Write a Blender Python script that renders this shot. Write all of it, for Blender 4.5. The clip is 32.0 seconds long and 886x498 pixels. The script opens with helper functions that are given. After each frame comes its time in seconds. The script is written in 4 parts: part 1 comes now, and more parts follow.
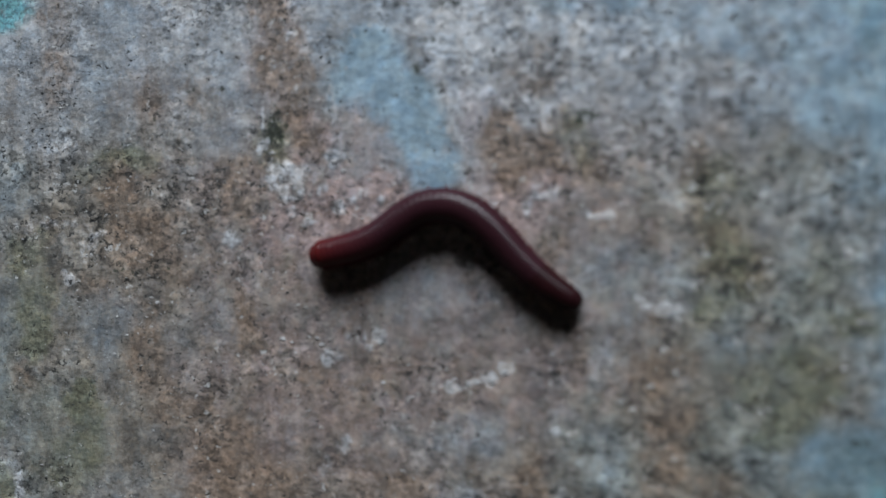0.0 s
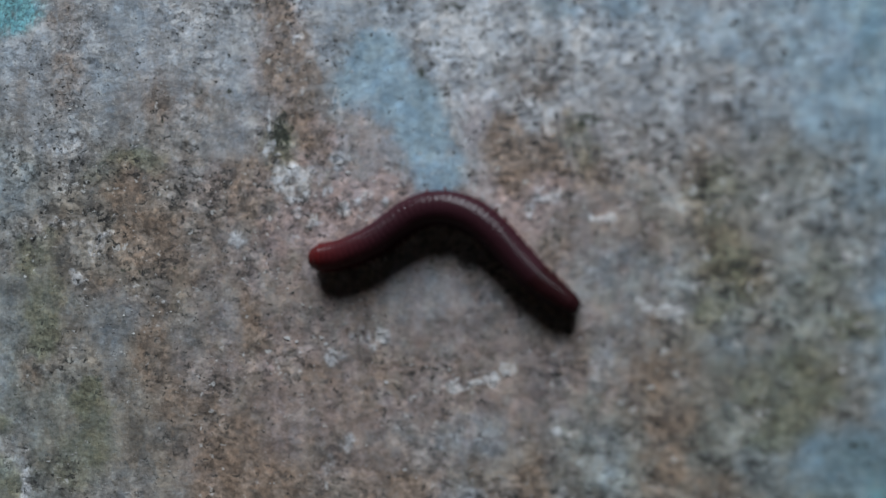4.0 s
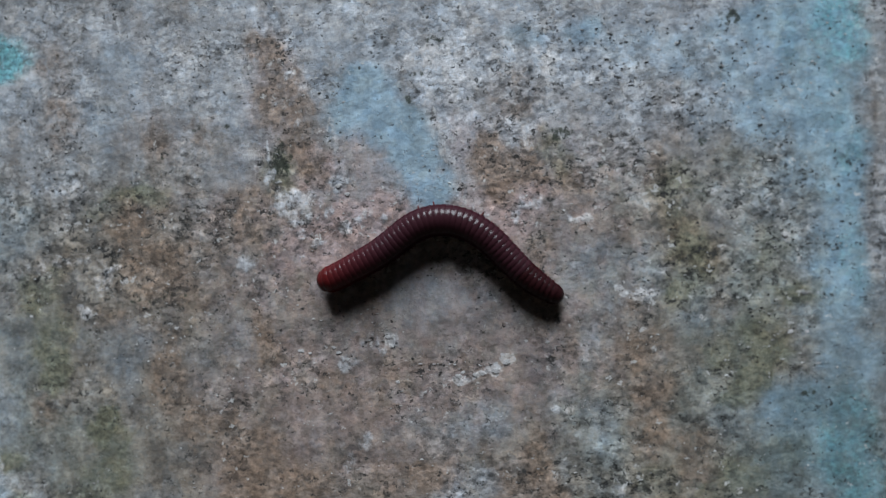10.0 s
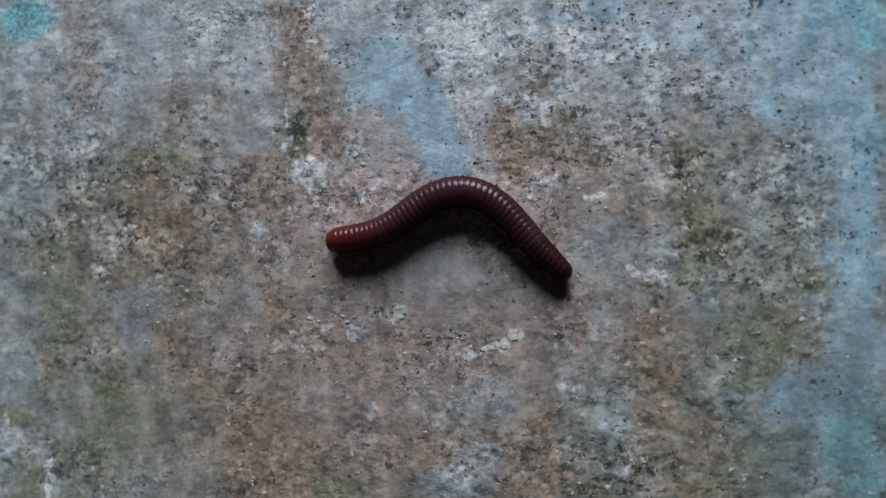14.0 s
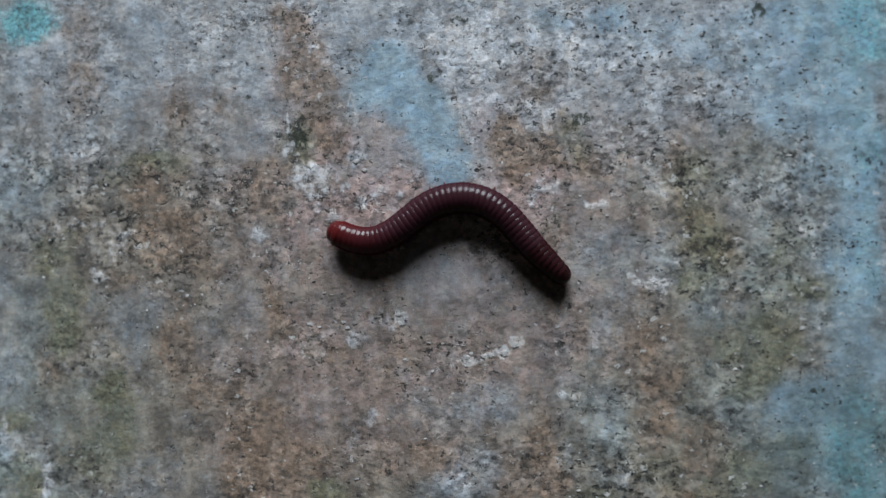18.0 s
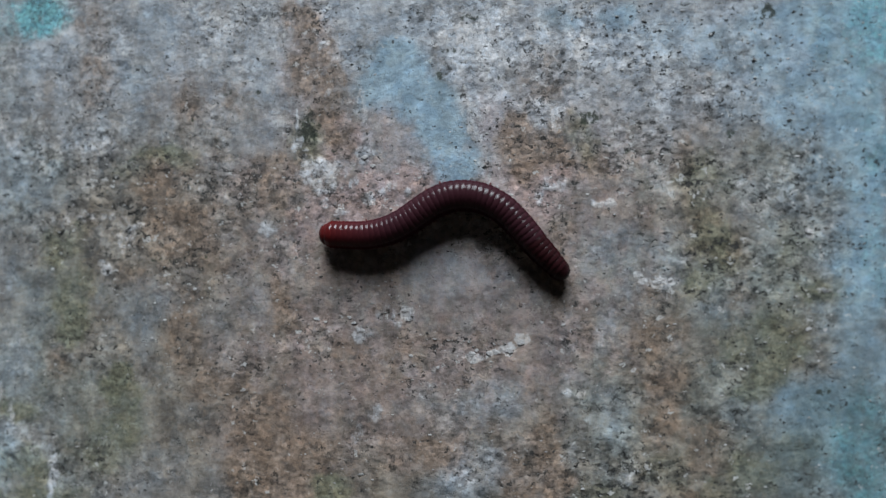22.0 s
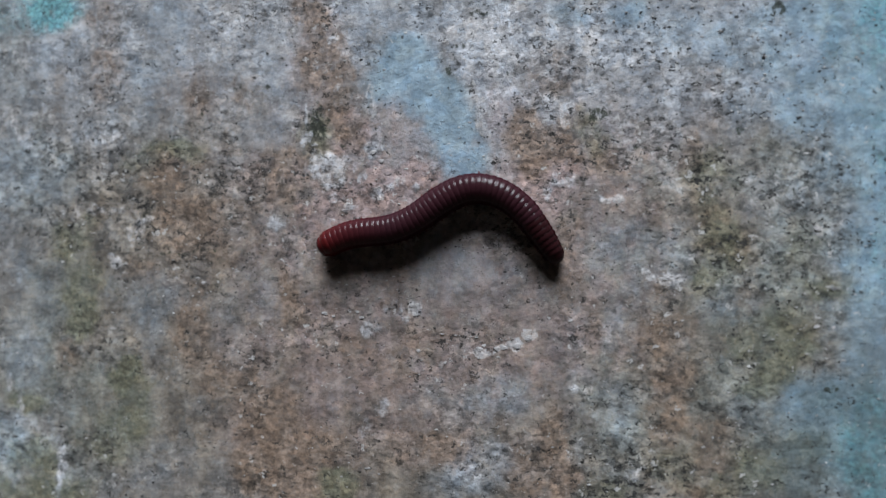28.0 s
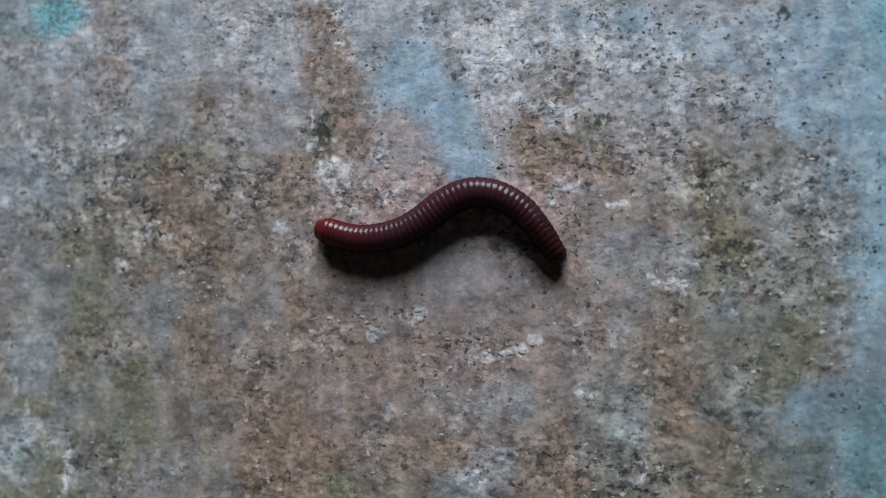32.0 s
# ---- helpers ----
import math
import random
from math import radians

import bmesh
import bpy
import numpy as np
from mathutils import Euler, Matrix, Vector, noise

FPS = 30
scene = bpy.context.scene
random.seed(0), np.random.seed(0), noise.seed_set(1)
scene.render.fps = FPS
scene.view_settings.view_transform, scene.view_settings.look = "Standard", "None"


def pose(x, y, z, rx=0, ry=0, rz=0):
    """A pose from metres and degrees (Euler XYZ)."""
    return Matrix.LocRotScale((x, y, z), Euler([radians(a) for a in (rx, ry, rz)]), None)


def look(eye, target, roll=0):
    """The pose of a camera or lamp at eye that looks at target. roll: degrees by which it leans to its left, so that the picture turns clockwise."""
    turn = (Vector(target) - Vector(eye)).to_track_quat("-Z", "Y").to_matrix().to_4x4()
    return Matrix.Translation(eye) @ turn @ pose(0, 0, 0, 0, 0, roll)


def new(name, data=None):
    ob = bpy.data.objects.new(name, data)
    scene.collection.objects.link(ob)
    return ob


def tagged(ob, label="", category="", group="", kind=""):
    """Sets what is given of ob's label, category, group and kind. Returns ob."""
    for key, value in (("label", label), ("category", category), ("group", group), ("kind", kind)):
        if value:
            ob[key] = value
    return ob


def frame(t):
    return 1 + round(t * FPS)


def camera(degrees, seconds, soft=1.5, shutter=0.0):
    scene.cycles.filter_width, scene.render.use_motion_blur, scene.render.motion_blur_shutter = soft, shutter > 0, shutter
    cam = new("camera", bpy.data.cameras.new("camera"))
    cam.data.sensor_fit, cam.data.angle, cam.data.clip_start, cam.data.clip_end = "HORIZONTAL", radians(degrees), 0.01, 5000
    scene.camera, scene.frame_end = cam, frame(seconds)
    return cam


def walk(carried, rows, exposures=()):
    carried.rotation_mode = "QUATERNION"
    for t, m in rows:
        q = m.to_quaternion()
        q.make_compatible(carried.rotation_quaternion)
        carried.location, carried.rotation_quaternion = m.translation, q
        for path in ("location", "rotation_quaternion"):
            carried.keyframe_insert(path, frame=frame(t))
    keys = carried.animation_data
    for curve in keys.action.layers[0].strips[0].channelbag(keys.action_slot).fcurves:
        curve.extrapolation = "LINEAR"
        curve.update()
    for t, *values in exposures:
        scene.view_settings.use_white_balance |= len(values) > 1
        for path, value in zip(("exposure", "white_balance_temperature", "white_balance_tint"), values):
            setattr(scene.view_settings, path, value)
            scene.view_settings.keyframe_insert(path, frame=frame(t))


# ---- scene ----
# Lengths below are in millimetres where a name ends in _MM or a comment says so; Z0 is the height of the stretch of wall that is filmed.
MM = 0.001
Z0 = 1.2

# ---- camera ----
cam = camera(62.0, 32.0, soft=1.5)
# focused at arm's-length of a phone: the first, nearer stretch of the walk lies in front of the sharp plane
cam.data.dof.use_dof, cam.data.dof.focus_distance, cam.data.dof.aperture_fstop = True, 0.131, 5.1
# seconds; x, y, z in millimetres from the middle of the filmed stretch; yaw, pitch, roll
ROWS = [
    (0.0, 31.32, -112.85, 5.79, 12.01, -1.30, 0.03),
    (0.5, 31.14, -113.33, 5.72, 12.01, -1.14, -0.22),
    (1.0, 31.10, -113.35, 5.91, 11.93, -0.98, -0.14),
    (1.5, 31.28, -113.48, 5.66, 12.04, -1.04, -0.25),
    (2.0, 31.00, -113.60, 4.88, 11.85, -0.88, -0.33),
    (2.5, 31.40, -113.47, 5.35, 12.06, -1.11, -0.28),
    (3.0, 31.20, -113.61, 5.91, 11.97, -1.35, -0.35),
    (3.5, 31.70, -114.19, 5.51, 12.26, -1.09, -0.30),
    (5.5, 31.30, -114.10, 5.38, 12.31, -0.91, -0.32),
    (6.0, 31.41, -114.21, 5.14, 12.21, -0.79, -0.24),
    (6.5, 30.84, -114.16, 5.53, 12.19, -0.88, -0.07),
    (7.0, 29.74, -113.97, 5.66, 12.17, -0.90, 0.17),
    (7.5, 28.60, -113.43, 5.00, 10.79, -0.80, 0.48),
    (8.0, 24.99, -114.52, 6.69, 9.84, -1.15, 0.64),
    (8.5, 22.35, -112.90, 3.45, 8.46, -1.43, 1.77),
    (8.7, 21.47, -112.10, 4.16, 7.03, -2.60, 2.12),
    (9.0, 19.80, -110.43, 3.26, 7.15, -1.90, 1.48),
    (9.2, 17.50, -111.31, 7.63, 6.52, -3.06, 1.85),
    (9.3, 17.58, -112.11, 5.17, 5.26, -1.89, 1.82),
    (9.5, 20.71, -116.71, 4.60, 3.98, -1.41, 2.15),
    (9.7, 20.01, -122.76, 7.87, 4.42, -1.76, 3.92),
    (10.0, 19.90, -129.22, 6.20, 5.53, -0.65, 4.20),
    (10.2, 19.29, -129.10, 3.82, 4.92, -1.86, 3.27),
    (10.5, 20.68, -129.24, 1.38, 5.27, -0.56, 3.02),
    (11.0, 20.30, -129.00, -0.22, 5.48, 0.10, 2.36),
    (11.5, 19.20, -129.19, 1.33, 5.93, 0.48, 2.04),
    (12.0, 19.13, -129.25, 2.08, 5.95, -0.37, 2.00),
    (12.5, 19.11, -129.46, 0.18, 6.04, 0.37, 1.94),
    (13.0, 19.28, -129.64, 0.60, 6.16, -0.00, 1.92),
    (13.5, 19.28, -129.47, -0.04, 6.18, 0.01, 1.76),
    (14.0, 18.98, -129.50, -0.01, 6.24, 0.04, 1.67),
    (14.5, 18.98, -129.20, 0.43, 6.03, -0.01, 1.58),
    (16.5, 18.20, -129.57, 0.74, 6.12, 0.19, 1.37),
    (17.0, 18.55, -129.10, 0.99, 6.12, -0.07, 1.36),
    (17.5, 18.55, -129.66, 0.59, 6.18, 0.37, 1.30),
    (18.0, 18.23, -129.43, 1.17, 5.98, 0.04, 1.33),
    (18.5, 18.63, -129.50, 0.08, 6.31, 0.52, 1.20),
    (19.0, 17.95, -129.73, 0.68, 6.22, 0.05, 1.07),
    (19.5, 17.87, -129.58, 0.79, 6.21, -0.16, 0.80),
    (20.0, 17.91, -129.69, 0.76, 6.17, 0.26, 0.66),
    (20.5, 18.11, -129.62, -0.32, 6.19, 0.43, 0.54),
    (21.0, 18.32, -129.44, -0.83, 6.31, 0.47, 0.50),
    (21.5, 18.03, -129.77, -0.37, 6.35, 0.39, 0.48),
    (22.0, 17.88, -129.84, -0.16, 6.36, 0.37, 0.56),
    (22.5, 17.94, -129.83, -0.29, 6.37, 0.46, 0.48),
    (23.0, 17.81, -129.66, -0.16, 6.37, 0.36, 0.43),
    (23.5, 17.53, -129.59, -0.37, 6.30, 0.21, 0.44),
    (24.0, 17.73, -129.73, -0.02, 6.35, 0.22, 0.42),
    (24.5, 17.61, -129.78, -0.09, 6.28, 0.20, 0.38),
    (25.0, 17.92, -129.66, -0.24, 6.50, 0.23, 0.42),
    (25.5, 18.03, -129.60, -0.70, 6.51, 0.43, 0.38),
    (27.5, 17.56, -129.92, -0.74, 6.78, 0.19, 0.20),
    (28.0, 17.48, -130.11, -0.63, 6.79, 0.21, 0.19),
    (28.5, 17.28, -130.25, -0.64, 6.88, 0.25, 0.28),
    (29.0, 17.50, -130.20, -0.90, 6.96, 0.57, 0.21),
    (29.5, 17.43, -130.45, -0.56, 6.99, 0.52, 0.20),
    (30.0, 17.27, -130.35, -0.41, 6.89, 0.38, 0.23),
    (30.5, 17.18, -130.41, -0.66, 6.91, 0.43, 0.20),
    (31.0, 16.75, -130.53, -0.69, 6.93, 0.51, 0.19),
    (31.5, 16.62, -130.60, -0.29, 6.94, 0.54, 0.18),
    (32.0, 16.85, -130.47, -0.16, 6.91, 0.39, 0.15),
]
walk(cam, [(t, pose(x * MM, y * MM, Z0 + z * MM, 90 + pitch, roll, yaw)) for t, x, y, z, yaw, pitch, roll in ROWS],
     exposures=[(0.0, 0.22, 5660, 2), (6.0, 0.24, 5660, 2), (10.0, 0.31, 5660, 2), (20.0, 0.35, 5700, 1), (25.5, 0.39, 5720, 2), (28.0, 0.42, 5790, 5), (32.0, 0.44, 5810, 5)])

# ---- world and sun: daylight from above, grazing the wall ----
SUN_UP = 66.0
world = bpy.data.worlds.new("sky")
scene.world = world
world.use_nodes = True
wn = world.node_tree.nodes
sky = wn.new("ShaderNodeTexSky")
sky.sky_type, sky.sun_disc = "NISHITA", False
sky.sun_elevation, sky.sun_rotation = radians(SUN_UP), math.pi
sky.air_density, sky.dust_density = 1.0, 3.0
wn["Background"].inputs["Strength"].default_value = 0.021
world.node_tree.links.new(sky.outputs["Color"], wn["Background"].inputs["Color"])

sun_data = bpy.data.lights.new("sun", "SUN")
sun_data.energy, sun_data.angle, sun_data.color = 5.0, radians(36), (1.0, 0.985, 0.97)
sun = new("sun", sun_data)
up = radians(SUN_UP)
sun.matrix_world = look((0.0, -3.0 * math.cos(up), Z0 + 3.0 * math.sin(up)), (0.0, 0.0, Z0))


# ---- node helpers ----
def material(name, roughness=0.6, coat=0.0):
    m = bpy.data.materials.new(name)
    m.use_nodes = True
    bsdf = m.node_tree.nodes["Principled BSDF"]
    bsdf.inputs["Roughness"].default_value = roughness
    bsdf.inputs["Coat Weight"].default_value = coat
    return m, m.node_tree, bsdf


def plug(nt, socket, value):
    if isinstance(value, bpy.types.NodeSocket):
        nt.links.new(value, socket)
    else:
        socket.default_value = value


def calc(nt, op, a, b=0.0, c=None, clamp=False):
    n = nt.nodes.new("ShaderNodeMath")
    n.operation, n.use_clamp = op, clamp
    plug(nt, n.inputs[0], a)
    plug(nt, n.inputs[1], b)
    if c is not None:
        plug(nt, n.inputs[2], c)
    return n.outputs[0]


def vcalc(nt, op, a, b):
    n = nt.nodes.new("ShaderNodeVectorMath")
    n.operation = op
    plug(nt, n.inputs[0], a)
    if op == "SCALE":
        plug(nt, n.inputs["Scale"], b)
    else:
        plug(nt, n.inputs[1], b)
    return n.outputs[0]


def grain(nt, vec, scale, detail=4.0, rough=0.6, stretch=None, colour=False, shift=0.0):
    if stretch or shift:
        mp = nt.nodes.new("ShaderNodeMapping")
        mp.inputs["Scale"].default_value = stretch or (1, 1, 1)
        mp.inputs["Location"].default_value = (shift, shift * 0.7, shift * 1.3)
        nt.links.new(vec, mp.inputs["Vector"])
        vec = mp.outputs[0]
    n = nt.nodes.new("ShaderNodeTexNoise")
    n.inputs["Scale"].default_value, n.inputs["Detail"].default_value, n.inputs["Roughness"].default_value = scale, detail, rough
    nt.links.new(vec, n.inputs["Vector"])
    return n.outputs["Color" if colour else "Fac"]


def fit_range(nt, value, a, b, c=0.0, d=1.0, smooth=True):
    n = nt.nodes.new("ShaderNodeMapRange")
    n.interpolation_type = "SMOOTHSTEP" if smooth else "LINEAR"
    plug(nt, n.inputs["Value"], value)
    for key, x in (("From Min", a), ("From Max", b), ("To Min", c), ("To Max", d)):
        n.inputs[key].default_value = x
    return n.outputs["Result"]


def blend(nt, fac, a, b, kind="MIX"):
    n = nt.nodes.new("ShaderNodeMix")
    n.data_type, n.blend_type = "RGBA", kind
    plug(nt, n.inputs["Factor"], fac)
    for sock, v in ((n.inputs[6], a), (n.inputs[7], b)):
        plug(nt, sock, (*v, 1.0) if isinstance(v, tuple) else v)
    return n.outputs[2]


def bump(nt, bsdf, height, strength, distance):
    n = nt.nodes.new("ShaderNodeBump")
    n.inputs["Strength"].default_value, n.inputs["Distance"].default_value = strength, distance
    plug(nt, n.inputs["Height"], height)
    nt.links.new(n.outputs["Normal"], bsdf.inputs["Normal"])


def held(nt, name):
    """A value that the mesh holds at its points."""
    n = nt.nodes.new("ShaderNodeAttribute")
    n.attribute_name = name
    return n.outputs["Fac"]


# ---- stains of the wall and light painted among them: x, z, half width, half height (millimetres), strength ----
BLUE = [(-3.9, 32.3, 5.8, 5.4, 1.00), (-7.0, 29.3, 4.1, 3.7, 0.75), (0.7, 27.1, 5.8, 4.6, 0.95), (3.7, 21.5, 5.4, 5.5, 0.95), (5.5, 15.4, 4.5, 4.0, 0.80), (73.7, 35.4, 5.3, 8.5, 1.00), (68.3, 29.0, 8.0, 7.6, 0.80), (63.8, 23.4, 6.3, 5.7, 0.70), (74.4, 17.5, 4.4, 11.3, 0.90), (74.8, 3.4, 3.1, 12.2, 0.90), (61.1, 32.1, 5.4, 5.7, 0.60), (69.1, 13.8, 5.4, 4.7, 0.50), (63.8, 38.6, 4.5, 3.8, 0.70), (51.0, 34.3, 7.4, 5.8, 0.45), (35.1, 40.8, 3.8, 2.4, 0.60), (24.5, 40.7, 3.9, 2.0, 0.50), (42.7, 37.5, 6.6, 3.9, 0.35), (54.7, 24.6, 5.5, 4.8, 0.35), (64.4, -26.8, 6.3, 5.7, 0.70), (73.4, -19.1, 5.3, 6.6, 0.65)]
BLUE2 = [(-50.2, 42.2, 4.7, 5.3, 0.60), (-52.7, 32.8, 3.8, 4.7, 0.60), (-51.9, 26.5, 4.4, 4.2, 0.45), (-81.0, 14.3, 7.0, 6.5, 0.65), (-73.4, 11.5, 8.1, 5.4, 0.50), (-77.5, 4.6, 8.1, 6.5, 0.45), (-76.3, -6.2, 7.0, 8.6, 0.45), (-53.1, -10.4, 4.7, 7.4, 0.55), (-76.4, -21.2, 5.2, 6.4, 0.45), (-80.5, -37.4, 5.2, 5.4, 0.50), (-51.5, -40.3, 5.5, 5.2, 0.40), (10.5, -26.4, 5.5, 4.5, 0.60), (5.0, -26.6, 4.5, 4.0, 0.30), (5.5, -42.0, 6.5, 2.4, 0.55), (34.9, 0.8, 5.7, 5.4, 0.50), (41.6, -1.2, 3.4, 5.8, 0.50), (33.0, -9.9, 3.4, 6.8, 0.40), (32.0, -30.4, 3.4, 6.8, 0.45), (54.0, -28.0, 4.1, 4.8, 0.40), (3.6, -3.1, 7.1, 5.0, 0.35)]
BLUE3 = [(-71.7, 38.3, 6.9, 4.3, 0.30), (-61.4, 27.8, 6.8, 5.3, 0.30), (-66.0, -4.1, 4.6, 5.3, 0.20), (29.2, 0.8, 2.9, 5.9, 0.35), (26.2, -25.6, 2.5, 7.8, 0.35), (51.8, -9.8, 5.5, 3.4, 0.40), (59.9, -30.7, 6.3, 2.5, 0.45), (55.5, 8.3, 6.4, 4.8, 0.35), (64.6, 10.1, 6.3, 5.7, 0.40), (69.9, 0.6, 5.3, 5.7, 0.45), (-31.7, 19.7, 5.4, 4.1, 0.35), (-29.0, 32.1, 2.6, 6.2, 0.40), (-36.0, 5.3, 4.3, 5.2, 0.25), (-33.9, -8.2, 5.4, 4.1, 0.30), (-10.6, 39.6, 2.7, 6.1, 0.40), (-2.3, 41.3, 6.1, 4.0, 0.35), (69.9, -11.6, 5.3, 4.7, 0.50), (62.6, -37.2, 4.5, 4.7, 0.35), (68.8, -38.0, 4.5, 4.7, 0.55), (-70.6, -29.7, 5.7, 6.4, 0.30)]
TEAL = [(-72.6, 45.7, 5.5, 3.6, 1.00), (-75.1, 43.2, 3.0, 1.9, 0.55), (75.9, 37.2, 5.3, 8.4, 0.50), (75.9, 17.5, 3.5, 8.4, 0.30), (75.9, 0.6, 2.6, 11.2, 0.30), (73.8, -31.3, 4.4, 8.4, 0.50), (75.0, -39.6, 5.3, 5.6, 0.50), (-82.4, -37.5, 4.7, 7.5, 0.20), (-82.1, 45.7, 5.9, 6.5, 0.30)]
RUST = [(-21.8, 42.1, 3.6, 5.1, 0.70), (-18.9, 33.8, 4.4, 6.1, 0.80), (-16.8, 27.1, 3.8, 5.1, 0.70), (-14.5, 29.6, 1.7, 6.1, 0.55), (-14.8, 21.9, 3.1, 4.1, 0.50), (16.4, 19.7, 3.2, 3.6, 0.90), (22.0, 17.4, 4.4, 4.4, 0.70), (24.5, 22.5, 3.3, 2.6, 0.60), (18.6, 14.9, 3.9, 3.0, 0.75), (29.1, 14.5, 3.3, 3.5, 0.60), (22.1, 30.9, 5.9, 4.4, 0.40), (-45.8, 4.8, 6.6, 6.3, 0.70), (-49.7, 10.1, 3.8, 6.3, 0.70), (-48.0, 16.9, 5.0, 2.7, 0.55), (-38.2, 6.9, 5.4, 3.5, 0.45), (-27.4, 17.1, 4.3, 2.3, 0.60), (-26.9, 10.9, 3.8, 4.1, 0.50), (-45.2, 28.9, 4.9, 3.6, 0.40), (-34.9, 28.6, 3.7, 2.1, 0.55), (-62.0, 35.3, 4.5, 7.4, 0.50)]
RUST2 = [(-45.3, -15.0, 3.7, 6.3, 0.65), (-48.6, -8.2, 2.9, 5.2, 0.50), (-25.9, -9.2, 3.2, 5.1, 0.65), (-39.4, -23.8, 6.0, 3.7, 0.50), (-29.7, -32.4, 6.4, 7.2, 0.90), (-26.0, -41.0, 6.9, 5.1, 1.00), (-32.9, -40.2, 4.8, 4.6, 0.70), (-20.2, -35.8, 5.8, 5.1, 0.70), (-17.0, -42.3, 4.7, 4.1, 0.55), (-68.9, -19.0, 2.7, 3.6, 0.40), (-14.9, -17.3, 4.7, 3.7, 0.45), (1.0, -35.2, 4.0, 3.4, 0.65), (15.4, -40.7, 3.5, 4.5, 0.50), (21.3, -34.1, 2.9, 6.4, 0.65), (22.3, -41.0, 2.5, 3.9, 0.60), (41.5, -22.2, 5.2, 2.5, 0.65), (40.5, -19.1, 3.4, 2.5, 0.50), (47.2, 2.7, 3.2, 4.3, 0.60), (23.4, -3.1, 2.9, 5.9, 0.55), (40.6, -14.7, 5.2, 3.9, 0.50)]
RUST3 = [(-63.1, 43.8, 4.1, 4.3, 0.50), (44.9, 18.1, 3.7, 4.8, 0.40), (46.4, 29.7, 2.4, 2.7, 0.40), (47.0, -32.9, 5.1, 4.8, 0.50), (40.5, -29.2, 3.4, 4.4, 0.55), (46.1, -40.6, 5.6, 2.5, 0.50), (57.9, -19.3, 1.8, 2.1, 0.80), (37.8, -7.0, 4.7, 3.9, 0.35), (50.9, 0.7, 4.6, 2.9, 0.50), (-54.7, -3.0, 4.5, 3.2, 0.40), (-40.4, 0.1, 6.5, 3.1, 0.45), (-9.7, -20.3, 6.2, 4.1, 0.35), (-0.5, -16.1, 5.1, 4.0, 0.35), (-6.7, -36.4, 6.2, 4.0, 0.35), (28.2, -11.9, 2.5, 4.9, 0.40), (54.5, -8.9, 3.7, 2.9, 0.30)]
OLIVE = [(-66.0, -12.6, 3.9, 3.6, 0.85), (-66.0, -6.2, 5.1, 5.9, 0.55), (-57.9, -23.1, 2.9, 3.6, 0.95), (-55.3, -26.2, 2.2, 3.2, 0.50), (-57.0, -31.5, 5.0, 4.7, 0.50), (-68.3, 1.3, 5.1, 3.6, 0.50), (-77.5, -29.8, 3.9, 2.6, 0.70), (-75.8, -40.5, 3.9, 3.6, 0.75), (-72.9, -46.0, 6.9, 2.6, 0.65), (-61.5, -36.9, 6.2, 3.6, 0.40), (-16.5, -42.8, 3.5, 2.6, 0.70), (-48.6, 18.5, 5.5, 2.5, 0.50), (58.1, -20.3, 3.7, 3.4, 0.75), (54.9, -23.2, 2.7, 2.3, 0.50), (60.4, -17.8, 3.1, 3.2, 0.65), (60.0, -13.6, 4.1, 3.8, 0.50), (49.0, -0.2, 4.6, 4.8, 0.55), (48.3, 13.2, 4.2, 5.3, 0.45)]
OLIVE2 = [(46.3, 6.5, 3.2, 3.5, 0.40), (47.2, -5.0, 3.2, 2.5, 0.50), (56.2, -38.4, 5.0, 3.8, 0.55), (63.0, -34.4, 3.1, 3.4, 0.50), (62.8, 1.6, 4.1, 4.3, 0.35), (66.3, -6.0, 4.0, 2.5, 0.50), (53.6, -16.5, 3.7, 2.3, 0.45), (30.0, -41.4, 4.8, 2.5, 0.40), (48.4, -39.6, 3.7, 2.9, 0.35), (27.4, 19.5, 2.3, 4.9, 0.40), (-21.0, 20.5, 3.2, 5.1, 0.50), (-81.0, -46.1, 4.7, 2.6, 0.50), (40.5, -37.0, 4.7, 3.9, 0.30), (-54.7, 16.0, 4.5, 2.1, 0.40)]
MOSS = [(-20.7, 23.1, 2.5, 3.9, 0.80), (-21.0, 24.6, 0.7, 0.5, 1.00), (28.8, 22.9, 2.5, 1.2, 0.90), (59.1, 39.9, 2.5, 1.5, 0.80), (8.8, 41.1, 2.0, 0.8, 0.85), (36.0, 16.9, 5.7, 0.5, 0.60), (47.2, 15.7, 4.7, 0.4, 0.55), (-45.9, -0.6, 8.8, 0.5, 0.60), (-33.9, -0.9, 6.5, 0.4, 0.50), (5.8, 36.0, 3.0, 0.7, 0.55), (3.7, 31.5, 1.8, 0.9, 0.55), (-34.9, 28.8, 2.6, 1.0, 0.50), (-40.3, 22.5, 2.6, 0.8, 0.45), (54.5, -15.5, 5.5, 0.5, 0.45), (51.8, -6.0, 3.3, 0.5, 0.50), (65.5, 1.1, 1.0, 0.5, 0.70), (67.1, -23.9, 1.2, 0.7, 0.70), (49.1, 24.8, 0.6, 0.4, 0.80), (36.4, 5.2, 2.3, 0.7, 0.45), (-69.5, -37.1, 2.3, 1.1, 0.60)]
